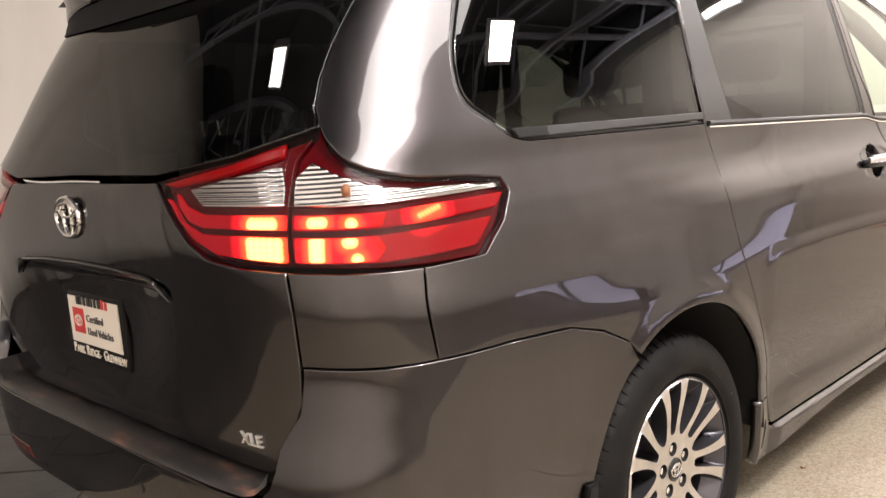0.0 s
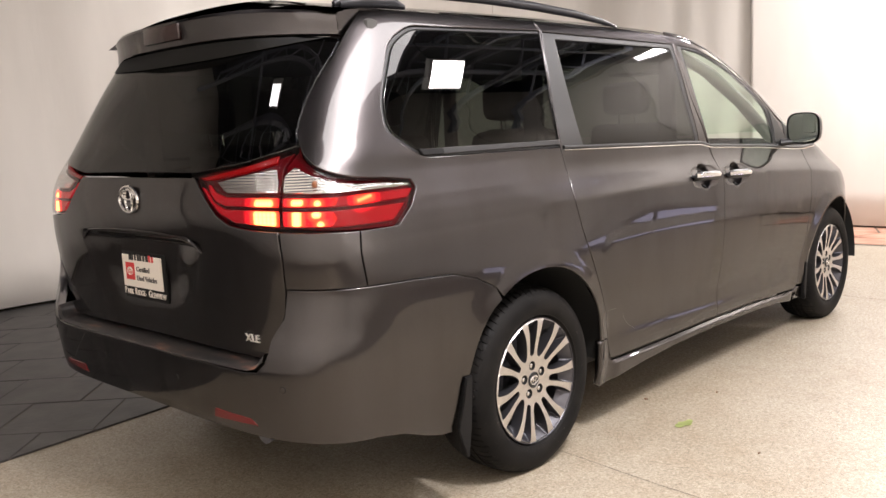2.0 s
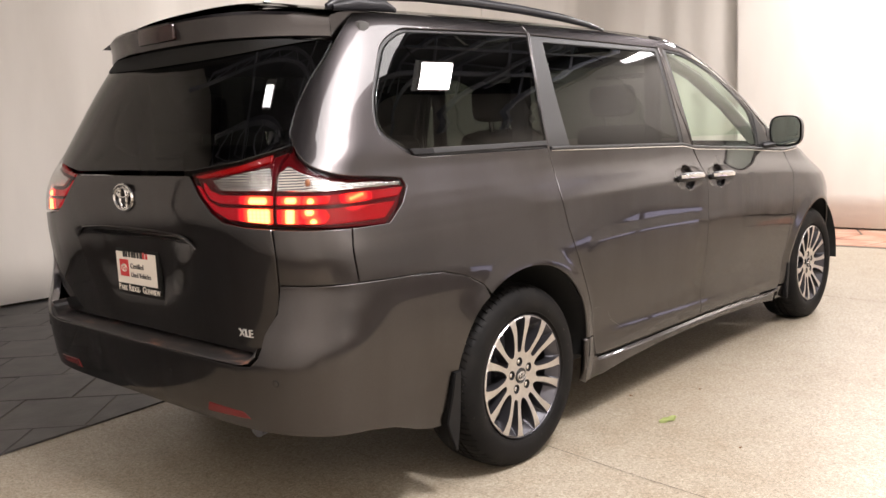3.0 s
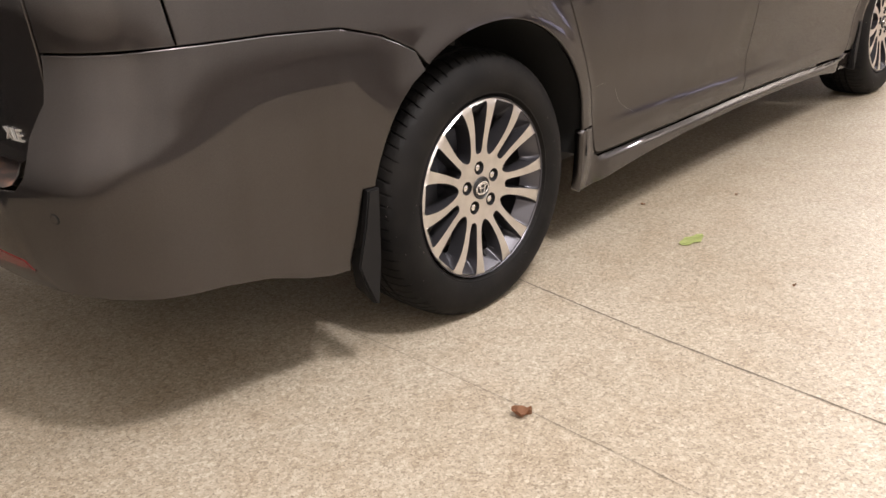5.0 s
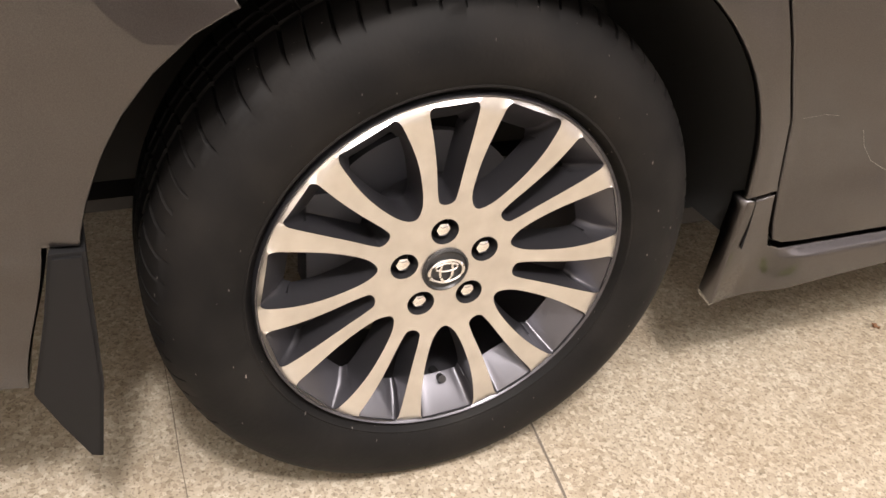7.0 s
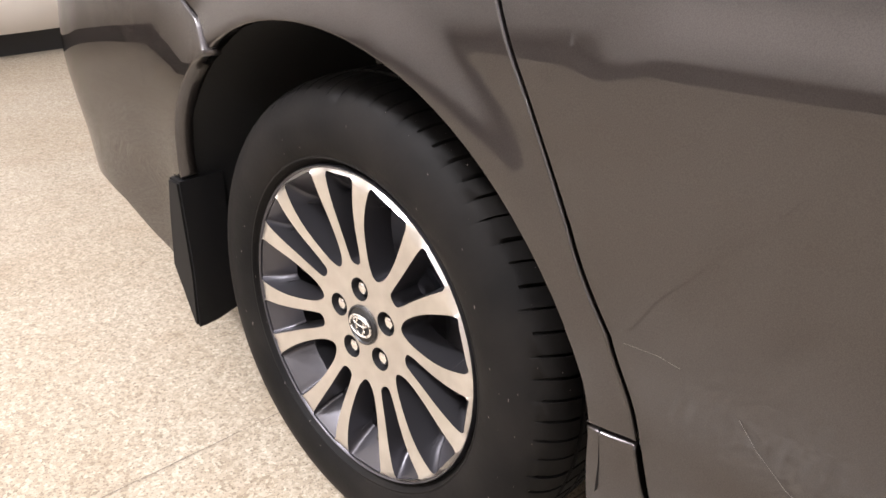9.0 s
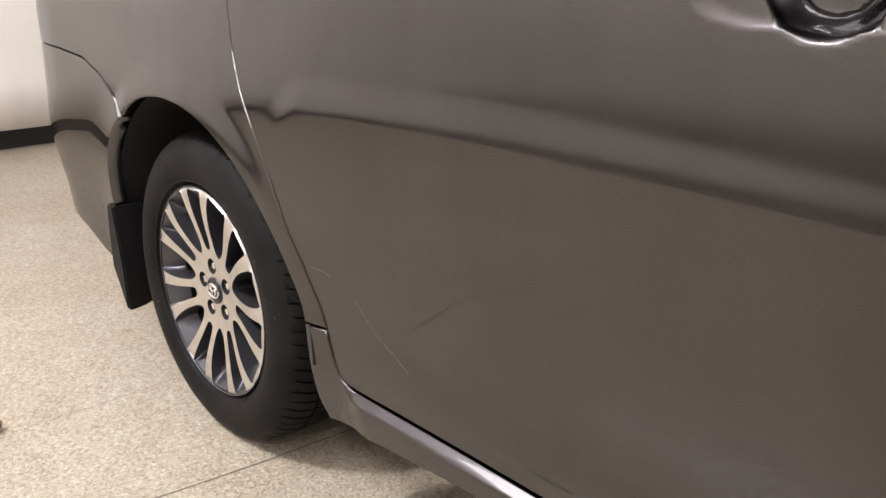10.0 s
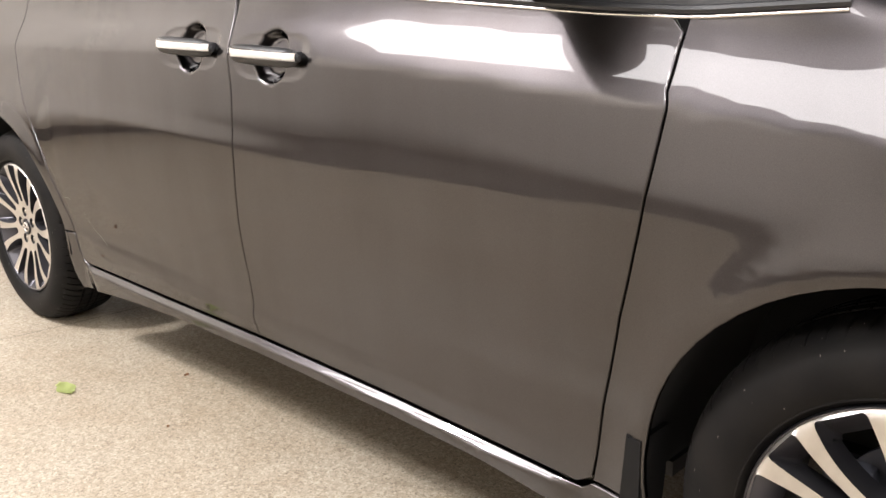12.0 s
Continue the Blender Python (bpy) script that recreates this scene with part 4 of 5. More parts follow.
OUTER = [R(0.803, 1.036)] + LAMP_LOW[1:] + [R(0.787, 1.272), R(0.776, 1.235), R(0.790, 1.175), R(0.797, 1.107)]
INNER = [R(0.795, 1.036), R(0.695, 1.040), R(0.593, 1.053), R(0.538, 1.084), R(0.474, 1.140), R(0.413, 1.199), R(0.63, 1.230), R(0.755, 1.262), R(0.778, 1.270), R(0.766, 1.235), R(0.783, 1.175), R(0.790, 1.107)]
def both(places):
    return [tuple(p) for p in places] + [tuple(p * (-1, 1, 1)) for p in places]


GLOW_OUT = glow("lit_outer_lens", both([P3(lamp_t(u, 1.114 + 0.15 * (u - 0.55))) for u in (0.545, 0.557, 0.569, 0.581, 0.593, 0.605, 0.617)]), 0.046, (0.30, 0.0012, 0.008))
CELL_SPOTS = [(u, z) for u in (0.125, 0.145) for z in (1.052, 1.060, 1.068, 1.076, 1.084)] + [(u, 1.080) for u in (0.27, 0.285)] + [(0.31, 1.048)] + [(u, 1.117) for u in (0.115, 0.135, 0.155)] + [(0.28, 1.112)]
GLOW_CELL = glow("lit_cell", both([P3(lamp_t(u, z)) for u, z in CELL_SPOTS]), 0.050, (1.1, 0.008, 0.004))
INNER_SPOTS = [(u, z) for u in (0.78, 0.82, 0.86, 0.90, 0.94) for z in (1.056, 1.068, 1.080)] + [(u, 1.116) for u in (0.79, 0.82, 0.85, 0.88, 0.91)]
GLOW_IN = glow("lit_inner_lens", both([P3(lamp_i(u, z)) for u, z in INNER_SPOTS]), 0.062, (0.36, 0.0015, 0.010))
for side in (1, -1):
    for name, outline in (("tail_lamp", OUTER), ("gate_lamp", INNER)):
        body = skin(name, outline, RED_LENS, van, proud=-0.022, depth=0.03, gap=0.0, sides=(side,), grid=0.02, label="lit red tail lamp with a clear upper lens")[0]
        add = lambda n, pts, mat, proud=-0.014, label="": skin(n, pts, mat, body, proud=proud, depth=0.01, gap=0.0, sides=(side,), grid=0.012, step=0.01, label=label)
        if name == "tail_lamp":
            add("light_bar", rounded([lamp_t(0.02, 1.044), lamp_t(0.40, 1.040), lamp_t(0.86, 1.042), lamp_t(0.935, 1.090), lamp_t(0.40, 1.088), lamp_t(0.015, 1.092)], 0.006), GLOW_OUT, label="lit lower red lens")
            add("light_bar", rounded([lamp_t(0.015, 1.104), lamp_t(0.40, 1.101), lamp_t(0.95, 1.106), lamp_t(0.99, 1.132), lamp_t(0.40, 1.130), lamp_t(0.01, 1.134)], 0.006), GLOW_OUT, label="lit upper red lens")
            add("lit_cell", rounded([lamp_t(0.03, 1.046), lamp_t(0.39, 1.043), lamp_t(0.425, 1.064), lamp_t(0.39, 1.086), lamp_t(0.03, 1.090)], 0.008), GLOW_CELL, -0.011, "brightly lit cell")
            add("lit_cell", rounded([lamp_t(0.03, 1.107), lamp_t(0.40, 1.104), lamp_t(0.41, 1.127), lamp_t(0.03, 1.131)], 0.006), GLOW_CELL, -0.011, "brightly lit cell")
            add("reflector", rounded([lamp_t(0.015, 1.148), lamp_t(0.40, 1.143), lamp_t(0.98, 1.142), lamp_t(0.985, 1.150), lamp_t(0.70, 1.158), lamp_t(0.48, 1.165), lamp_t(0.33, 1.178), lamp_t(0.18, 1.203), lamp_t(0.06, 1.228), lamp_t(0.0, 1.20)], 0.006), REFLECTOR, label="clear ribbed reversing lens")
            spot = P3(lamp_t(0.24, 1.165))
            bm = bmesh.new()
            bmesh.ops.create_uvsphere(bm, u_segments=12, v_segments=8, radius=0.009, matrix=Matrix.Translation((side * (spot[0] - 0.008), spot[1] + 0.008, spot[2])) @ Matrix.Diagonal((1, 1, 1.3, 1)))
            part("bulb", bm, AMBER, body, "amber indicator bulb")
        else:
            add("light_bar", rounded([lamp_i(0.985, 1.044), lamp_i(0.985, 1.092), lamp_i(0.40, 1.094), lamp_i(0.24, 1.118), lamp_i(0.17, 1.150), lamp_i(0.10, 1.165), lamp_i(0.20, 1.125), lamp_i(0.34, 1.082), lamp_i(0.52, 1.054)], 0.005), GLOW_IN, label="lit lower red lens")
            add("light_bar", rounded([lamp_i(0.985, 1.106), lamp_i(0.985, 1.134), lamp_i(0.42, 1.134), lamp_i(0.27, 1.150), lamp_i(0.19, 1.175), lamp_i(0.21, 1.150), lamp_i(0.30, 1.120), lamp_i(0.42, 1.107)], 0.005), GLOW_IN, label="lit upper red lens")
            add("reflector", rounded([lamp_i(0.97, 1.150), lamp_i(0.965, 1.185), lamp_i(0.915, 1.225), lamp_i(0.60, 1.206), lamp_i(0.30, 1.182), lamp_i(0.42, 1.150)], 0.006), REFLECTOR, label="clear ribbed reversing lens")
            add("red_edge", [lamp_i(0.05, 1.195), lamp_i(0.60, 1.232), lamp_i(0.90, 1.262), lamp_i(0.905, 1.240), lamp_i(0.60, 1.214), lamp_i(0.16, 1.188)], RED_TRIM)
        skin("lens", outline, LENS, body, proud=-0.001, depth=0.012, gap=0.003, sides=(side,), grid=0.025)

# ---- tail details ----
RED_REFLECTOR = material("red_reflector", (0.13, 0.008, 0.010), 0.2)
GREY = material("dark_trim", (0.0065, 0.0063, 0.0066), 0.6, 0.0, 0.0, 0.2)


def back_y(x, z):
    """How far back the tail reaches at a place."""
    return float(P3(R(x, z))[1])


bm = bmesh.new()
rows = []
for x in np.linspace(-0.725, 0.725, 45):
    u = abs(x) / 0.725
    yt = -0.858 + 0.195 * u**3.1
    drop = 0.030 * u**4
    zt = 1.735 - 0.010 * u**2 - drop
    zb = 1.642 - 0.006 * u**2 - 0.5 * drop
    roof_z = 1.778 - 0.075 * (abs(x) / 0.775) ** 2.6
    sec = [(-0.48, roof_z + 0.004), (-0.56, roof_z + 0.001), (0.45 * yt - 0.33, 0.4 * zt + 0.6 * roof_z), (yt + 0.03, zt + 0.008), (yt + 0.008, zt + 0.003), (yt, zt - 0.008), (yt + 0.006, 0.5 * (zt + zb)), (yt + 0.004, zb + 0.008), (yt + 0.012, zb), (yt + 0.03, zb), (yt + 0.10, zb + 0.012), (yt + 0.15, zb + 0.03)]
    rows.append([bm.verts.new((x, y, z)) for y, z in sec])
for a, b in zip(rows, rows[1:]):
    for j in range(len(a) - 1):
        bm.faces.new((a[j], a[j + 1], b[j + 1], b[j]))
for end in (rows[0], rows[-1]):
    for j in range(5):
        bm.faces.new((end[j], end[j + 1], end[10 - j], end[11 - j]))
bmesh.ops.recalc_face_normals(bm, faces=bm.faces)
spoiler = part("spoiler", bm, PAINT, van, "roof spoiler over the rear window")
bm = bmesh.new()
rows = []
for x in np.linspace(-0.70, 0.70, 41):
    u = abs(x) / 0.725
    yt, zb = -0.858 + 0.195 * u**3.1, 1.641 - 0.006 * u**2 - 0.015 * u**4
    low = zb - 0.002 - 0.050 * (1 - u**3)
    yg = back_y(abs(x), low)
    rows.append([bm.verts.new((x, y, z)) for y, z in ((yt + 0.005, zb - 0.001), (0.5 * yt + 0.5 * yg, 0.65 * zb + 0.35 * low), (yg - 0.003, low), (yg + 0.03, low + 0.004))])
for a, b in zip(rows, rows[1:]):
    for j in range(3):
        bm.faces.new((a[j], b[j], b[j + 1], a[j + 1]))
part("spoiler_underside", bm, GAP, spoiler, "black plastic underside of the spoiler")
part("brake_light", box(bmesh.new(), -0.15, 0.10, -0.868, -0.845, 1.668, 1.728, 0.008), material("smoked_red", (0.022, 0.010, 0.009), 0.15), spoiler, "unlit high brake lamp")
bm = bmesh.new()
rows = []
for x in np.linspace(-0.735, 0.735, 45):
    u = abs(x) / 0.735
    y0 = back_y(abs(x), 0.62) + 0.03
    y1 = float(surf(np.array([R(x, 0.597, True)[0]]), np.array([0.597]), True)[0][1])
    lift = 0.05 * ramp(u, 0.93, 1.0)
    rows.append([bm.verts.new((x, y0, 0.612 + lift)), bm.verts.new((x, y0 * 0.6 + y1 * 0.4, 0.610 + lift)), bm.verts.new((x, y1 + 0.012, 0.605 + lift)), bm.verts.new((x, y1 + 0.003, 0.598 + 0.7 * lift))])
for a, b in zip(rows, rows[1:]):
    for j in range(3):
        bm.faces.new((a[j], a[j + 1], b[j + 1], b[j]))
SCUFF = material("scuffed_step", (0.02, 0.018, 0.018), 0.45, 0.0, 0.15)
wire(SCUFF, speckle(SCUFF, 26, [(0.014, 0.013, 0.013), (0.03, 0.024, 0.022), (0.16, 0.075, 0.05)], [0.40, 0.58, 0.76], 10, (0.35, 1, 1)), "Color", bsdf(SCUFF), "Base Color")
part("step_pad", bm, SCUFF, van, "scuffed dark step along the bumper")
bm = bmesh.new()
pts = [(-0.430, 0.950), (-0.398, 0.974), (-0.355, 0.994), (-0.2, 1.003), (0.0, 1.006), (0.2, 1.003), (0.355, 0.994), (0.398, 0.974), (0.430, 0.950)]
pts3 = [(x, back_y(abs(x), z) - 0.004, z) for x, z in pts]
tube(bm, pts3, [0.003, 0.007, 0.007, 0.006, 0.006, 0.006, 0.007, 0.007, 0.003], 10, 0.8)
part("plate_garnish", bm, PAINT, van, "painted bar over the number plate")
PLATE_Y = -1.018
plate = part("plate_holder", box(bmesh.new(), -0.185, 0.130, PLATE_Y, PLATE_Y + 0.02, 0.742, 0.918, 0.004), material("plate_black", (0.006, 0.006, 0.006), 0.6, 0.0, 0.0, 0.2), van, "black dealer plate frame")
WHITE = material("white_card", (0.80, 0.74, 0.66), 0.4)
INK = material("grey_ink", (0.10, 0.09, 0.09), 0.5)
RED = material("red_print", (0.62, 0.03, 0.03), 0.4)
card = part("plate_card", box(bmesh.new(), -0.180, 0.108, PLATE_Y - 0.003, PLATE_Y, 0.785, 0.905), WHITE, plate, "white card plate with red square and lettering", smooth=False)
part("red_square", box(bmesh.new(), -0.155, -0.090, PLATE_Y - 0.0045, PLATE_Y - 0.003, 0.812, 0.876), RED, card, smooth=False)
bm = bmesh.new()
for ry, rz, oz in ((0.021, 0.014, 0.0), (0.008, 0.013, 0.0), (0.014, 0.005, 0.005)):
    tube(bm, [(-0.1225 + ry * math.cos(a), PLATE_Y - 0.005, 0.844 + oz + rz * math.sin(a)) for a in np.linspace(0, 2 * math.pi, 25)], 0.0016, 5)
part("emblem_print", bm, WHITE, card)
for i in range(9):
    w = 0.012 if i % 3 else 0.016
    part("print_bar", box(bmesh.new(), -0.125 + i * 0.021, -0.125 + i * 0.021 + w, PLATE_Y - 0.0050, PLATE_Y - 0.003, 0.886, 0.906 + 0.004 * (i % 2)), BLACK if i < 7 else RED, card, smooth=False)


def lettering(text, size, mat, parent, place, name="lettering", depth=0.0012, squeeze=1.0):
    curve = bpy.data.curves.new(name, "FONT")
    curve.body, curve.size, curve.extrude = text, size, depth
    holder = bpy.data.objects.new(name, curve)
    scene.collection.objects.link(holder)
    bpy.context.view_layer.update()
    me = bpy.data.meshes.new_from_object(holder.evaluated_get(bpy.context.evaluated_depsgraph_get()))
    bpy.data.objects.remove(holder)
    me.transform(place @ Matrix.Rotation(radians(90), 4, "X") @ Matrix.Diagonal((squeeze, 1, 1, 1)))
    me.materials.clear()
    me.materials.append(mat)
    ob = new(name, me)
    ob.parent = parent
    return ob


lettering("Certified", 0.027, INK, card, Matrix.Translation((-0.075, PLATE_Y - 0.004, 0.845)))
lettering("Used Vehicles", 0.027, INK, card, Matrix.Translation((-0.075, PLATE_Y - 0.004, 0.812)), squeeze=0.95)
for word, x, size in (("P", -0.182, 0.036), ("ARK", -0.163, 0.028), ("R", -0.104, 0.036), ("IDGE-", -0.082, 0.028), ("G", -0.002, 0.036), ("LENVIEW", 0.021, 0.028)):
    lettering(word, size, WHITE, plate, Matrix.Translation((x, PLATE_Y - 0.002, 0.756)), squeeze=0.88)
badge = lettering("XLE", 0.037, material("satin_badge", (0.85, 0.83, 0.80), 0.35, 0.6), van, Matrix.Translation((0.592, 0.0, 0.672)), name="trim_badge", depth=0.003, squeeze=1.08)
for v in badge.data.vertices:
    v.co.y += back_y(v.co.x, v.co.z) - 0.002
bm = bmesh.new()
for ry, rz, oz, w in ((0.066, 0.046, 0.0, 0.0062), (0.024, 0.042, 0.0, 0.0050), (0.042, 0.017, 0.017, 0.0050)):
    tube(bm, [(-0.006 + ry * math.cos(a), back_y(0.0, 1.115) - 0.006, 1.115 + oz + rz * math.sin(a)) for a in np.linspace(0, 2 * math.pi, 37)], w, 8)
part("emblem", bm, CHROME, van, "chrome oval emblem")
for side in (1, -1):
    skin("reflector", rounded([R(0.475, 0.448, True), R(0.458, 0.410, True), R(0.690, 0.418, True), R(0.660, 0.442, True)], 0.008), RED_REFLECTOR, van, proud=0.002, depth=0.01, bumper=True, sides=(side,), grid=0.02, label="red bumper reflector")
    for sx, sz in ((0.806, 0.553), (0.263, 0.516)):
        skin("parking_sensor", [(R(sx, sz, True)[0] + 0.0095 * math.cos(a), sz + 0.0095 * math.sin(a)) for a in np.linspace(0, 6.28, 20, endpoint=False)], PAINT, van, proud=0.003, depth=0.006, bumper=True, sides=(side,), gap=0.0, step=0.02, grid=0.01)
        skin("sensor_ring", [(R(sx, sz, True)[0] + 0.0125 * math.cos(a), sz + 0.0125 * math.sin(a)) for a in np.linspace(0, 6.28, 20, endpoint=False)], GREY, van, proud=0.0015, depth=0.006, bumper=True, sides=(side,), gap=0.0, step=0.02, grid=0.01)
part("under_tray", box(bmesh.new(), -0.70, 0.70, -0.90, -0.45, 0.36, 0.42, 0.02), GAP, van)
part("exhaust_tip", tube(bmesh.new(), [(0.55, -0.5, 0.36), (0.56, -0.85, 0.35), (0.57, -0.96, 0.335)], 0.03, 14), DARK, van)

# ---- flank details ----
for side in (1, -1):
    for (cy, cz), seam_side in zip(CUPS, (1, -1)):
        x = float(width_at(np.array([cy]), np.array([cz]), False)[0])
        bm = bmesh.new()
        rows = []
        for k, u in enumerate(np.linspace(-1, 1, 15)):
            y, grow = cy + 0.126 * u, math.sqrt(max(0.0, 1 - abs(u) ** 5))
            h, d = 0.006 + 0.0155 * grow, 0.004 + 0.014 * grow
            cx = x + 0.012 + 0.008 * (1 - u * u)
            rows.append([bm.verts.new((side * (cx + d * math.cos(a) * (1.0 if math.cos(a) > 0 else 0.8)), y, cz + h * math.sin(a) + 0.004 * (-u))) for a in np.linspace(0, 2 * math.pi, 16, endpoint=False)])
        for a, b in zip(rows, rows[1:]):
            for j in range(16):
                bm.faces.new((a[j], a[(j + 1) % 16], b[(j + 1) % 16], b[j]))
        bm.faces.new(rows[0])
        bm.faces.new(rows[-1])
        bmesh.ops.recalc_face_normals(bm, faces=bm.faces)
        handle = part("door_handle", bm, BLACK, van, "door handle with a bright chrome strip")
        bm = bmesh.new()
        rows = []
        for u in np.linspace(-0.99, 0.99, 15):
            y, grow = cy + 0.124 * u, math.sqrt(max(0.0, 1 - abs(u) ** 6))
            cx = x + 0.0155 + 0.008 * (1 - u * u) + 0.014 * grow
            h = 0.0085
            zc = cz + 0.003 - 0.004 * u
            rows.append([bm.verts.new((side * (cx + dx), y, zc + dz)) for dx, dz in ((-0.006, h + 0.003), (0.001, h), (0.003, 0.0), (0.002, -h), (-0.004, -h - 0.002))])
        for a, b in zip(rows, rows[1:]):
            for j in range(4):
                bm.faces.new((a[j], a[j + 1], b[j + 1], b[j]))
        part("chrome_strip", bm, CHROME, handle, "chrome handle strip")
        for e in (-1, 1):
            part("handle_mount", box(bmesh.new(), *sorted((side * (x - 0.012), side * (x + 0.016))), cy + e * 0.098 - 0.014, cy + e * 0.098 + 0.014, cz - 0.012, cz + 0.010, 0.004), BLACK, handle)
    # bright line under the windows
    bm = bmesh.new()
    pts = [(y, np.interp(y, [0.27, 1.39, 1.50, 2.10, 2.48, 2.65, 2.86], [1.203, 1.168, 1.148, 1.116, 1.088, 1.080, 1.088])) for y in np.linspace(0.28, 2.86, 70)]
    tube(bm, [(side * (float(width_at(np.array([y]), np.array([z]), False)[0]) + 0.002), y, z) for y, z in pts], 0.0026, 8)
    part("belt_trim", bm, CHROME, van, "bright metal strip under the windows")
    bm = bmesh.new()
    tube(bm, [(side * (float(width_at(np.array([y]), np.array([z + 0.010]), False)[0]) + 0.001), y, z + 0.010) for y, z in pts], 0.0072, 8)
    part("belt_gasket", bm, BLACK, van, "black rubber gasket at the foot of the windows")
    # black sliding track under the quarter window
    skin("door_track", [S(-0.47, 1.226), S(0.262, 1.224), S(0.262, 1.243), S(-0.47, 1.248)], BLACK, van, proud=0.002, depth=0.01, sides=(side,), gap=0.0, label="black sliding door track")
    skin("track_cap", [S(-0.50, 1.226), S(-0.40, 1.225), S(-0.40, 1.246), S(-0.515, 1.248)], GREY, van, proud=0.006, depth=0.012, sides=(side,), gap=0.0)
    # mud flaps: a thick outer flange that thins to a sheet behind the tyre
    REAR_FLAP = [(-0.404, 0.474), (-0.438, 0.475), (-0.453, 0.40), (-0.478, 0.30), (-0.458, 0.245), (-0.434, 0.192), (-0.422, 0.188), (-0.408, 0.30)]
    FRONT_FLAP = [(-0.404, 0.417), (-0.438, 0.416), (-0.443, 0.36), (-0.450, 0.29), (-0.447, 0.24), (-0.430, 0.194), (-0.418, 0.190), (-0.406, 0.30)]
    for w, sec, top, low in ((0.0, REAR_FLAP, 1.012, 0.998), (3.03, FRONT_FLAP, 0.992, 0.985)):
        bm = bmesh.new()
        rows = []
        for k, thin in ((0.0, 1.0), (0.018, 0.92), (0.045, 0.45), (0.085, 0.30)):
            rows.append([bm.verts.new((side * (low + (top - low) * float(ramp(z, 0.20, 0.46)) - k), w + y0 + (y - y0) * thin, z + 0.30 * max(0.0, k - 0.03) * float(ramp(0.42 - z, 0.0, 0.2)))) for (y, z), y0 in ((p, -0.404 - 0.014 * float(ramp(0.42 - p[1], 0.0, 0.24))) for p in sec)])
        bm.faces.new(rows[0])
        bm.faces.new(rows[-1][::-1])
        for p, q in zip(rows, rows[1:]):
            for i in range(len(sec)):
                j = (i + 1) % len(sec)
                bm.faces.new((p[i], q[i], q[j], p[j]))
        bmesh.ops.recalc_face_normals(bm, faces=bm.faces)
        rim = [e for e in bm.edges if all(v in rows[0] for v in e.verts)]
        bmesh.ops.bevel(bm, geom=rim, offset=0.004, segments=2, affect="EDGES")
        part("mud_flap", bm, GREY, van, "black rubber mud flap")
    # roof rails
    bm = bmesh.new()
    pts = [(-0.62, 1.735), (-0.58, 1.752), (-0.50, 1.775), (-0.36, 1.790), (-0.15, 1.799), (0.15, 1.800), (0.45, 1.793), (0.75, 1.778), (0.98, 1.757), (1.10, 1.738)]
    tube(bm, [(side * 0.665, y, z) for y, z in pts], [0.008, 0.016, 0.019, 0.019, 0.018, 0.018, 0.018, 0.017, 0.013, 0.006], 10, 1.0)
    tube(bm, [(side * 0.67, -0.60, 1.735), (side * 0.668, -0.50, 1.750), (side * 0.668, -0.36, 1.755), (side * 0.668, -0.30, 1.742)], [0.010, 0.024, 0.022, 0.008], 10)
    part("roof_rail", bm, material("rail_grey", (0.018, 0.018, 0.021), 0.35, 0.2), van, "dark grey roof rail")
    # door mirror
    bm = bmesh.new()
    rows = []
    for k, u in enumerate(np.linspace(0, 1, 9)):
        y = 2.365 + 0.125 * u
        g = math.sqrt(max(0.02, 1 - u**2.2)) if u > 0 else 1.0
        rows.append([bm.verts.new((side * (1.055 + 0.092 * g * math.copysign(abs(math.cos(a)) ** 0.6, math.cos(a))), y, 1.205 + 0.088 * g * math.copysign(abs(math.sin(a)) ** 0.6, math.sin(a)))) for a in np.linspace(0, 2 * math.pi, 28, endpoint=False)])
    for a, b in zip(rows, rows[1:]):
        for j in range(28):
            bm.faces.new((a[j], a[(j + 1) % 28], b[(j + 1) % 28], b[j]))
    bm.faces.new(rows[-1])
    bmesh.ops.recalc_face_normals(bm, faces=bm.faces)
    mirror = part("door_mirror", bm, BLACK, van, "black door mirror")
    bm = bmesh.new()
    bm.faces.new([bm.verts.new((side * (1.052 + 0.082 * math.copysign(abs(math.cos(a)) ** 0.6, math.cos(a))), 2.372, 1.207 + 0.078 * math.copysign(abs(math.sin(a)) ** 0.6, math.sin(a)))) for a in np.linspace(0, 2 * math.pi, 40, endpoint=False)])
    part("mirror_glass", bm, material("mirror", (0.62, 0.70, 0.66), 0.02, 1.0), mirror, "mirror glass")
    part("mirror_arm", tube(bmesh.new(), [(side * 0.93, 2.36, 1.128), (side * 0.99, 2.40, 1.135), (side * 1.04, 2.42, 1.15)], [0.030, 0.026, 0.024], 12, 0.7), BLACK, mirror)
    skin("cowl_trim", [S(2.30, 1.106), S(2.48, 1.094), S(2.65, 1.086), S(2.84, 1.092), S(2.86, 1.102), S(2.64, 1.150), S(2.42, 1.245), S(2.42, 1.13), S(2.30, 1.130)], BLACK, van, proud=0.003, depth=0.012, sides=(side,), gap=0.0, label="black trim at the foot of the windscreen pillar")
    skin("mirror_sail", [S(2.275, 1.318), S(2.275, 1.132), S(2.42, 1.128), S(2.42, 1.17), S(2.34, 1.26)], BLACK, van, proud=0.004, depth=0.02, sides=(side,))
part("aerial", tube(bmesh.new(), [(0, -0.22, 1.785), (0, -0.30, 1.812), (0, -0.36, 1.842), (0, -0.378, 1.850), (0, -0.388, 1.79)], [0.010, 0.020, 0.012, 0.007, 0.016], 10), PAINT, van, "shark fin roof aerial")

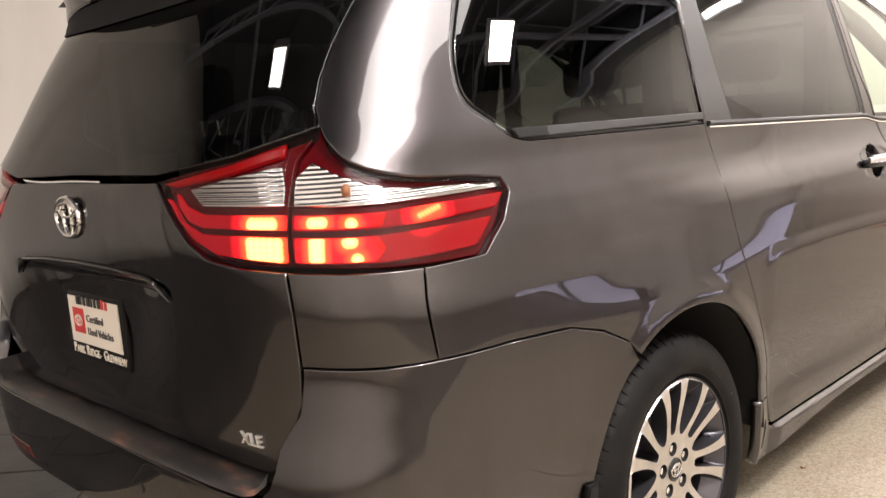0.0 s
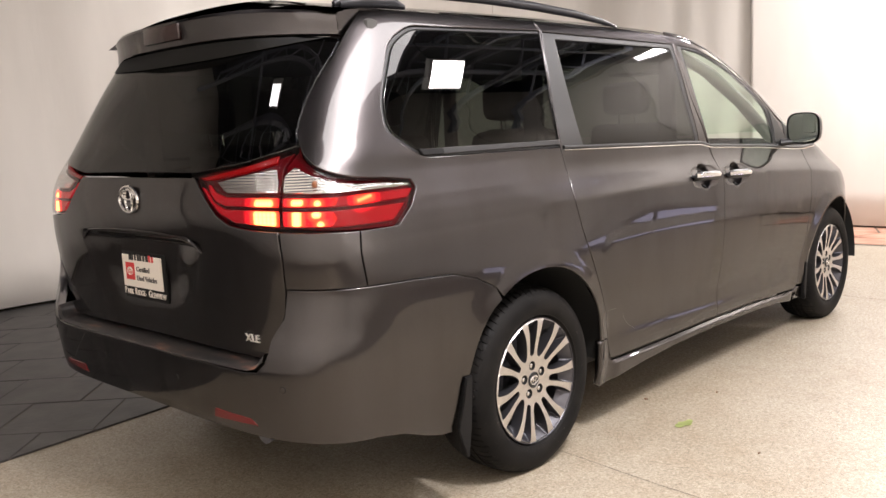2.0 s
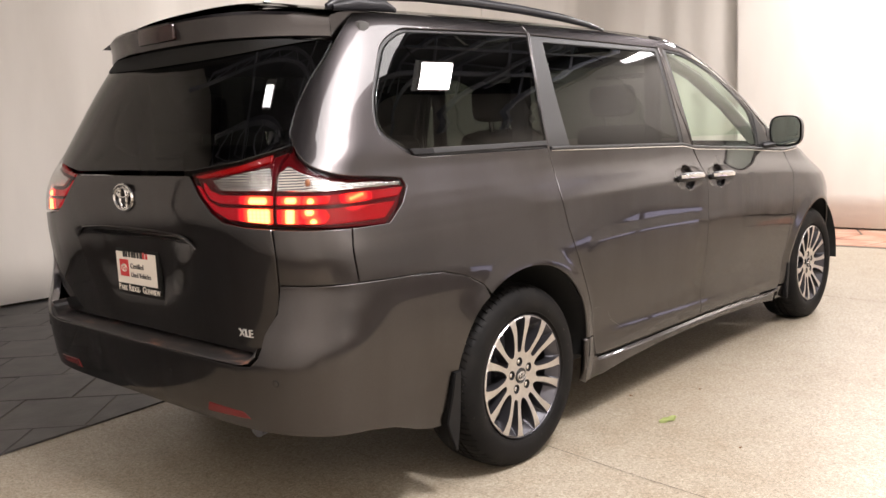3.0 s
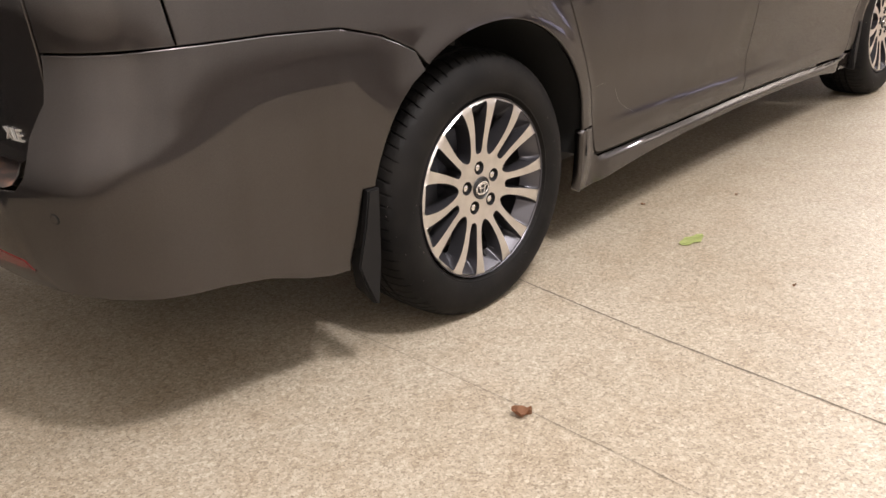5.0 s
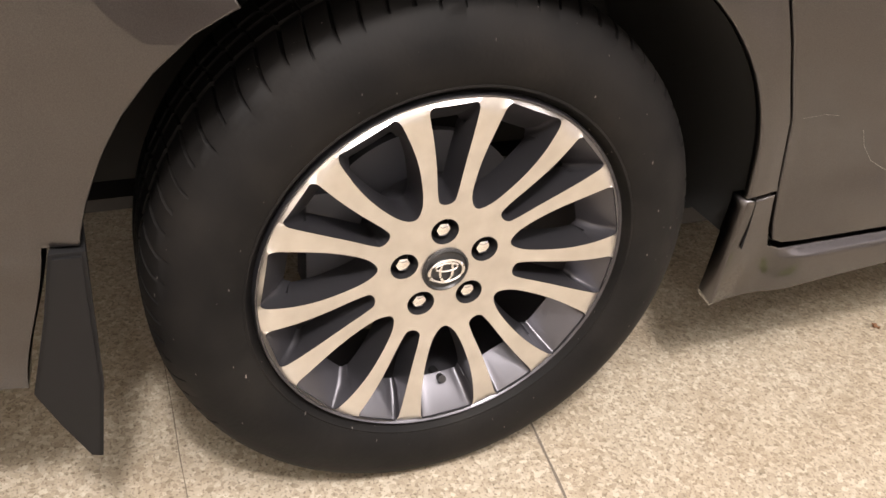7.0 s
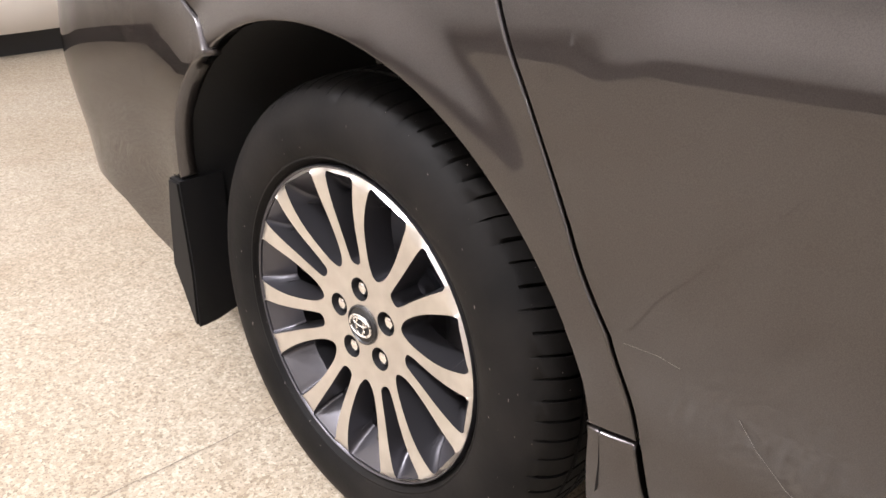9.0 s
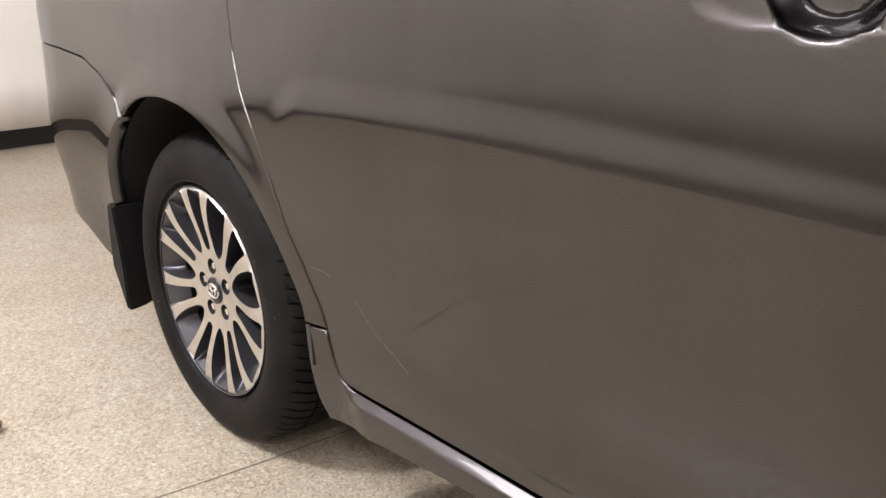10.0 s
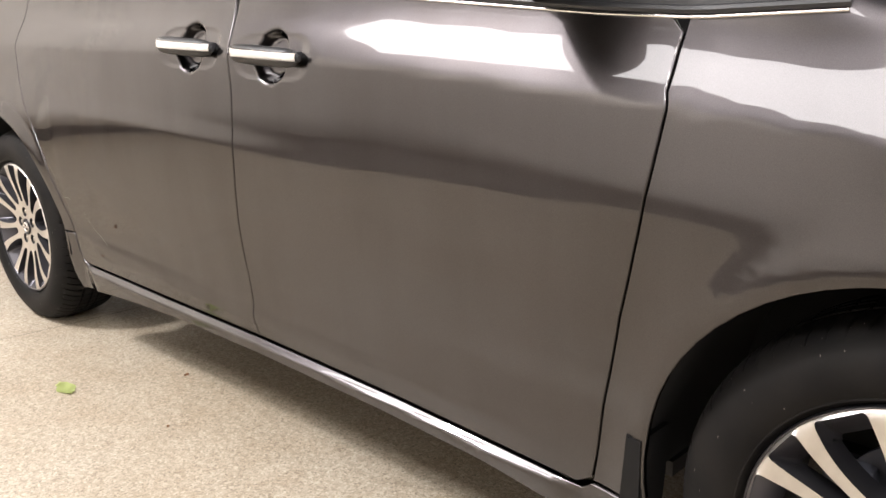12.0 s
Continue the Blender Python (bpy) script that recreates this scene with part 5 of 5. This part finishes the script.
# ---- cabin ----
CABIN = material("cabin_grey", (0.05, 0.048, 0.045), 0.8)
part("cabin_floor", box(bmesh.new(), -0.57, 0.57, -0.8, 2.9, 0.42, 0.46), CABIN, van)
part("dashboard", box(bmesh.new(), -0.80, 0.80, 2.15, 2.75, 0.70, 1.10, 0.06, 3), CABIN, van)
part("steering_wheel", lathe(bmesh.new(), [(0.185 + 0.014 * math.cos(a), 0.014 * math.sin(a)) for a in np.linspace(0, 2 * math.pi, 9)[:-1]], 32, True), BLACK, van).matrix_world = pose(-0.40, 2.02, 1.04, 0, 0, 90) @ pose(0, 0, 0, 0, 25, 0)
part("instrument_hood", box(bmesh.new(), -0.62, -0.16, 2.16, 2.42, 1.06, 1.155, 0.04, 3), BLACK, van)
bm = bmesh.new()
rows = []
for y in np.linspace(-0.62, 1.98, 14):
    wide = 0.72 - 0.06 * float(ramp(y, 1.2, 2.0))
    rows.append([bm.verts.new((wide * u, y, 1.605 + 0.05 * (1 - u * u) - 0.025 * float(ramp(y, 1.4, 2.0)))) for u in np.linspace(-1, 1, 9)])
for a, b in zip(rows, rows[1:]):
    for j in range(8):
        bm.faces.new((a[j], a[j + 1], b[j + 1], b[j]))
bmesh.ops.solidify(bm, geom=bm.faces[:], thickness=0.04)
HEADLINER = material("headliner_grey", (0.30, 0.29, 0.27), 0.95)
part("headliner", bm, HEADLINER, van, "grey cloth headliner")
for side in (1, -1):
    part("pillar_trim", tube(bmesh.new(), [(side * 0.70, 1.60, 1.625), (side * 0.705, 1.95, 1.53), (side * 0.755, 2.25, 1.36), (side * 0.80, 2.55, 1.15)], 0.045, 10, 0.6), HEADLINER, van)
    part("sun_visor", box(bmesh.new(), side * 0.36 - 0.19, side * 0.36 + 0.19, 1.80, 1.97, 1.545, 1.565, 0.008), HEADLINER, van)
for y in (-0.55, 0.34, 1.44):
    for side in (1, -1):
        part("cabin_pillar", box(bmesh.new(), *sorted((side * 0.70, side * 0.78)), y - 0.03, y + 0.03, 1.15, 1.68, 0.02), CABIN, van)
for row, xs in ((-0.25, (-0.48, 0.0, 0.48)), (0.72, (-0.42, 0.42)), (1.75, (-0.40, 0.40))):
    for x in xs:
        bm = bmesh.new()
        w = 0.22 if row < 0 else 0.25
        box(bm, x - w, x + w, row - 0.05, row + 0.48, 0.62, 0.78, 0.05, 3)
        box(bm, x - w * 0.95, x + w * 0.95, row - 0.17, row - 0.02, 0.72, 1.28, 0.05, 3)
        seat = part("seat", bm, FABRIC, van, "grey upholstered seat with a head restraint")
        part("headrest", box(bmesh.new(), x - 0.13, x + 0.13, row - 0.20, row - 0.09, 1.33, 1.50, 0.045, 3), FABRIC, seat)
        bm = bmesh.new()
        for e in (-0.05, 0.05):
            tube(bm, [(x + e, row - 0.13, 1.26), (x + e, row - 0.145, 1.36)], 0.007, 8)
        part("headrest_post", bm, CHROME, seat)


# ---- floor pieces ----
def clipped(poly, keep):
    """A convex outline cut by half planes (nx, ny, d): nx x + ny y <= d."""
    for nx, ny, d in keep:
        out = []
        for p, q in zip(poly, poly[1:] + poly[:1]):
            a, b = nx * p[0] + ny * p[1] - d, nx * q[0] + ny * q[1] - d
            if a <= 0:
                out.append(p)
            if a * b < 0:
                k = a / (a - b)
                out.append((p[0] + k * (q[0] - p[0]), p[1] + k * (q[1] - p[1])))
        poly = out
        if len(poly) < 3:
            return []
    return poly


def slab(poly, z0, z1, chamfer=0.004):
    bm = bmesh.new()
    c = Vector((sum(p[0] for p in poly) / len(poly), sum(p[1] for p in poly) / len(poly)))
    rings = []
    for z, e in ((z0, 0.0), (z1 - chamfer * 0.6, 0.0), (z1, chamfer)):
        rings.append([bm.verts.new((*(Vector(p) + (c - Vector(p)).normalized() * e), z)) for p in poly])
    for a, b in zip(rings, rings[1:]):
        for i in range(len(poly)):
            j = (i + 1) % len(poly)
            bm.faces.new((a[i], a[j], b[j], b[i]))
    bm.faces.new(rings[-1])
    return bm


rng = random.Random(4)
EDGE = [(1, 0.11, -1.03), (-1, 0, -X0), (0, 1, Y1), (0, -1, -Y0 + 0.0)]
bed = part("slate_paving", slab(clipped([(X0, Y0), (X1, Y0), (X1, Y1), (X0, Y1)], EDGE), 0.0, 0.004, 0.001), JOINT, smooth=False)
tagged(bed, "dark grey slate tiles laid on the diagonal beside the concrete", "paving", kind="structure")
T, c45 = 0.470, math.sqrt(0.5)
for i in range(-30, 30):
    for j in range(-30, 30):
        u, v = i * T + (0.5 * T if j % 2 else 0.0) + 0.12, j * T + 0.05
        g = 0.004
        poly = [((a - b) * c45, (a + b) * c45) for a, b in ((u + g, v + g), (u + T - g, v + g), (u + T - g, v + T - g), (u + g, v + T - g))]
        poly = clipped(poly, EDGE)
        if len(poly) >= 3 and abs(area2(np.array(poly))) > 0.004:
            part("tile", slab(poly, 0.002, 0.009 + rng.uniform(-0.0015, 0.0015)), SLATE, bed, smooth=False)
# Unseen dark floor, placed so that the doors reflect a dark band.
EDGE2 = [(-1, 0, -4.1), (1, 0, X1), (0, 1, Y1), (0, -1, -Y0)]
bed = part("slate_paving", slab(clipped([(X0, Y0), (X1, Y0), (X1, Y1), (X0, Y1)], EDGE2), 0.0, 0.004, 0.001), SLATE, smooth=False)
tagged(bed, "unseen dark grey slate strip, placed for the dark band the doors reflect", "paving", kind="structure")
bed = part("flagstone_strip", slab([(-0.9, 6.02), (2.78, 6.18), (2.78, Y1 + 0.1), (-0.9, Y1 + 0.1)], 0.0, 0.004, 0.001), JOINT, smooth=False)
tagged(bed, "strip of reddish flagstones along the backdrop", "paving", kind="structure")
cols = 8
edges_x = [[-0.9 + 3.66 * i / cols + rng.uniform(-0.12, 0.12) for i in range(cols + 1)] for _ in range(4)]
for r in range(3):
    for i in range(cols):
        lo, hi = 6.06 + 0.42 * r, 6.06 + 0.42 * (r + 1)
        a, b = edges_x[r], edges_x[r + 1]
        tilt = lambda x: 0.28 * (x + 0.9) / 6.3 * (1 - r / 3)
        poly = [(a[i] + 0.012, lo + tilt(a[i]) + 0.01), (a[i + 1] - 0.012, lo + tilt(a[i + 1]) + 0.01), (b[i + 1] - 0.012, hi + tilt(b[i + 1]) * 0.6 - 0.012), (b[i] + 0.012, hi + tilt(b[i]) * 0.6 - 0.012)]
        part("flagstone", slab(poly, 0.002, 0.010), FLAGSTONE, bed, smooth=False)


def crack(points, width, label):
    """A narrow dark line in the floor."""
    bm = bmesh.new()
    path = []
    for a, b in zip(points, points[1:]):
        k = max(2, int(math.dist(a, b) / 0.025))
        path += [(a[0] + (b[0] - a[0]) * i / k, a[1] + (b[1] - a[1]) * i / k) for i in range(k)]
    rows = []
    for i, (x, y) in enumerate(path):
        w = width * rng.uniform(0.5, 1.2)
        y += 0.003 * noise.noise((x * 9, y * 9, 2.0))
        rows.append([bm.verts.new((x, y - w / 2, 0.0012)), bm.verts.new((x, y + w / 2, 0.0012))])
    for p, q in zip(rows, rows[1:]):
        bm.faces.new((p[0], q[0], q[1], p[1]))
    tagged(part("floor_joint", bm, JOINT), label, "joint", kind="structure")


crack([(-0.75, 0.33), (0.94, 0.186), (1.39, 0.130), (1.93, 0.085), (2.79, 0.01)], 0.0042, "narrow cut joint across the concrete")
crack([(0.2, -0.33), (1.3, -0.335), (2.7, -0.41)], 0.0014, "hairline crack in the concrete")
crack([(0.3, 3.75), (2.0, 3.60), (2.79, 3.53)], 0.006, "narrow cut joint across the concrete")

LEAF = material("green_leaf", (0.40, 0.45, 0.17), 0.6)
DRY = material("dry_leaf", (0.30, 0.15, 0.08), 0.7)


def leaf(name, x, y, length, width, turn, mat, label, curl):
    bm = bmesh.new()
    rows = []
    for u in np.linspace(-1, 1, 11):
        w = width / 2 * (1 - abs(u) ** 2.4) ** 0.7 * (1 + 0.18 * math.sin(7 * u + 1))
        rows.append([bm.verts.new((u * length / 2, w * v, 0.003 + curl * (v * v + 0.6 * u * u) + 0.002 * math.sin(5 * u + 3 * v))) for v in (-1, -0.5, 0, 0.5, 1)])
    for p, q in zip(rows, rows[1:]):
        for j in range(4):
            bm.faces.new((p[j], q[j], q[j + 1], p[j + 1]))
    bmesh.ops.solidify(bm, geom=bm.faces[:], thickness=0.0012)
    bm.transform(pose(x, y, 0.0, 0, 0, turn))
    low = min(v.co.z for v in bm.verts)
    for v in bm.verts:
        v.co.z -= low - 0.0005
    tagged(part(name, bm, mat), label, "leaf")


leaf("leaf", 1.180, 0.745, 0.115, 0.050, 84, LEAF, "small green leaf lying on the concrete floor", 0.0015)
leaf("dry_leaf", 1.372, -0.365, 0.046, 0.030, 30, DRY, "crumpled brown dry leaf on the concrete floor", 0.014)
leaf("dry_leaf", 0.881, 0.941, 0.018, 0.009, 10, DRY, "tiny dark scrap on the concrete floor", 0.004)
leaf("dry_leaf", 1.568, 0.609, 0.012, 0.006, 60, DRY, "tiny dark scrap on the concrete floor", 0.004)
leaf("dry_leaf", 1.099, 1.217, 0.010, 0.006, 20, DRY, "tiny dark scrap on the concrete floor", 0.003)


# ---- wear on the doors ----
SCRATCH = material("bare_scratch", (0.14, 0.136, 0.132), 0.5)
door = next(o for o in van.children if o.name == "sliding_door")


def scratch(points, width):
    bm = bmesh.new()
    rows = []
    for a, b in zip(points, points[1:]):
        for k in range(8):
            u = k / 8
            y, z = a[0] + (b[0] - a[0]) * u, a[1] + (b[1] - a[1]) * u
            t, _ = S(y, z)
            p, n = surf(np.array([t]), np.array([z]))[0], normals(np.array([t]), np.array([z]))[0]
            w = width * rng.uniform(0.3, 1.0)
            c = Vector(p + 0.0008 * n)
            d = Vector((0, b[0] - a[0], b[1] - a[1])).normalized().cross(Vector(n)) * w / 2
            rows.append([bm.verts.new(c - d), bm.verts.new(c + d)])
    for p, q in zip(rows, rows[1:]):
        bm.faces.new((p[0], q[0], q[1], p[1]))
    part("scratch", bm, SCRATCH, door, "pale scratch in the paint")


scratch([(0.462, 0.530), (0.500, 0.532), (0.528, 0.527)], 0.0007)
scratch([(0.586, 0.498), (0.605, 0.470), (0.635, 0.441), (0.675, 0.420), (0.715, 0.399)], 0.0009)
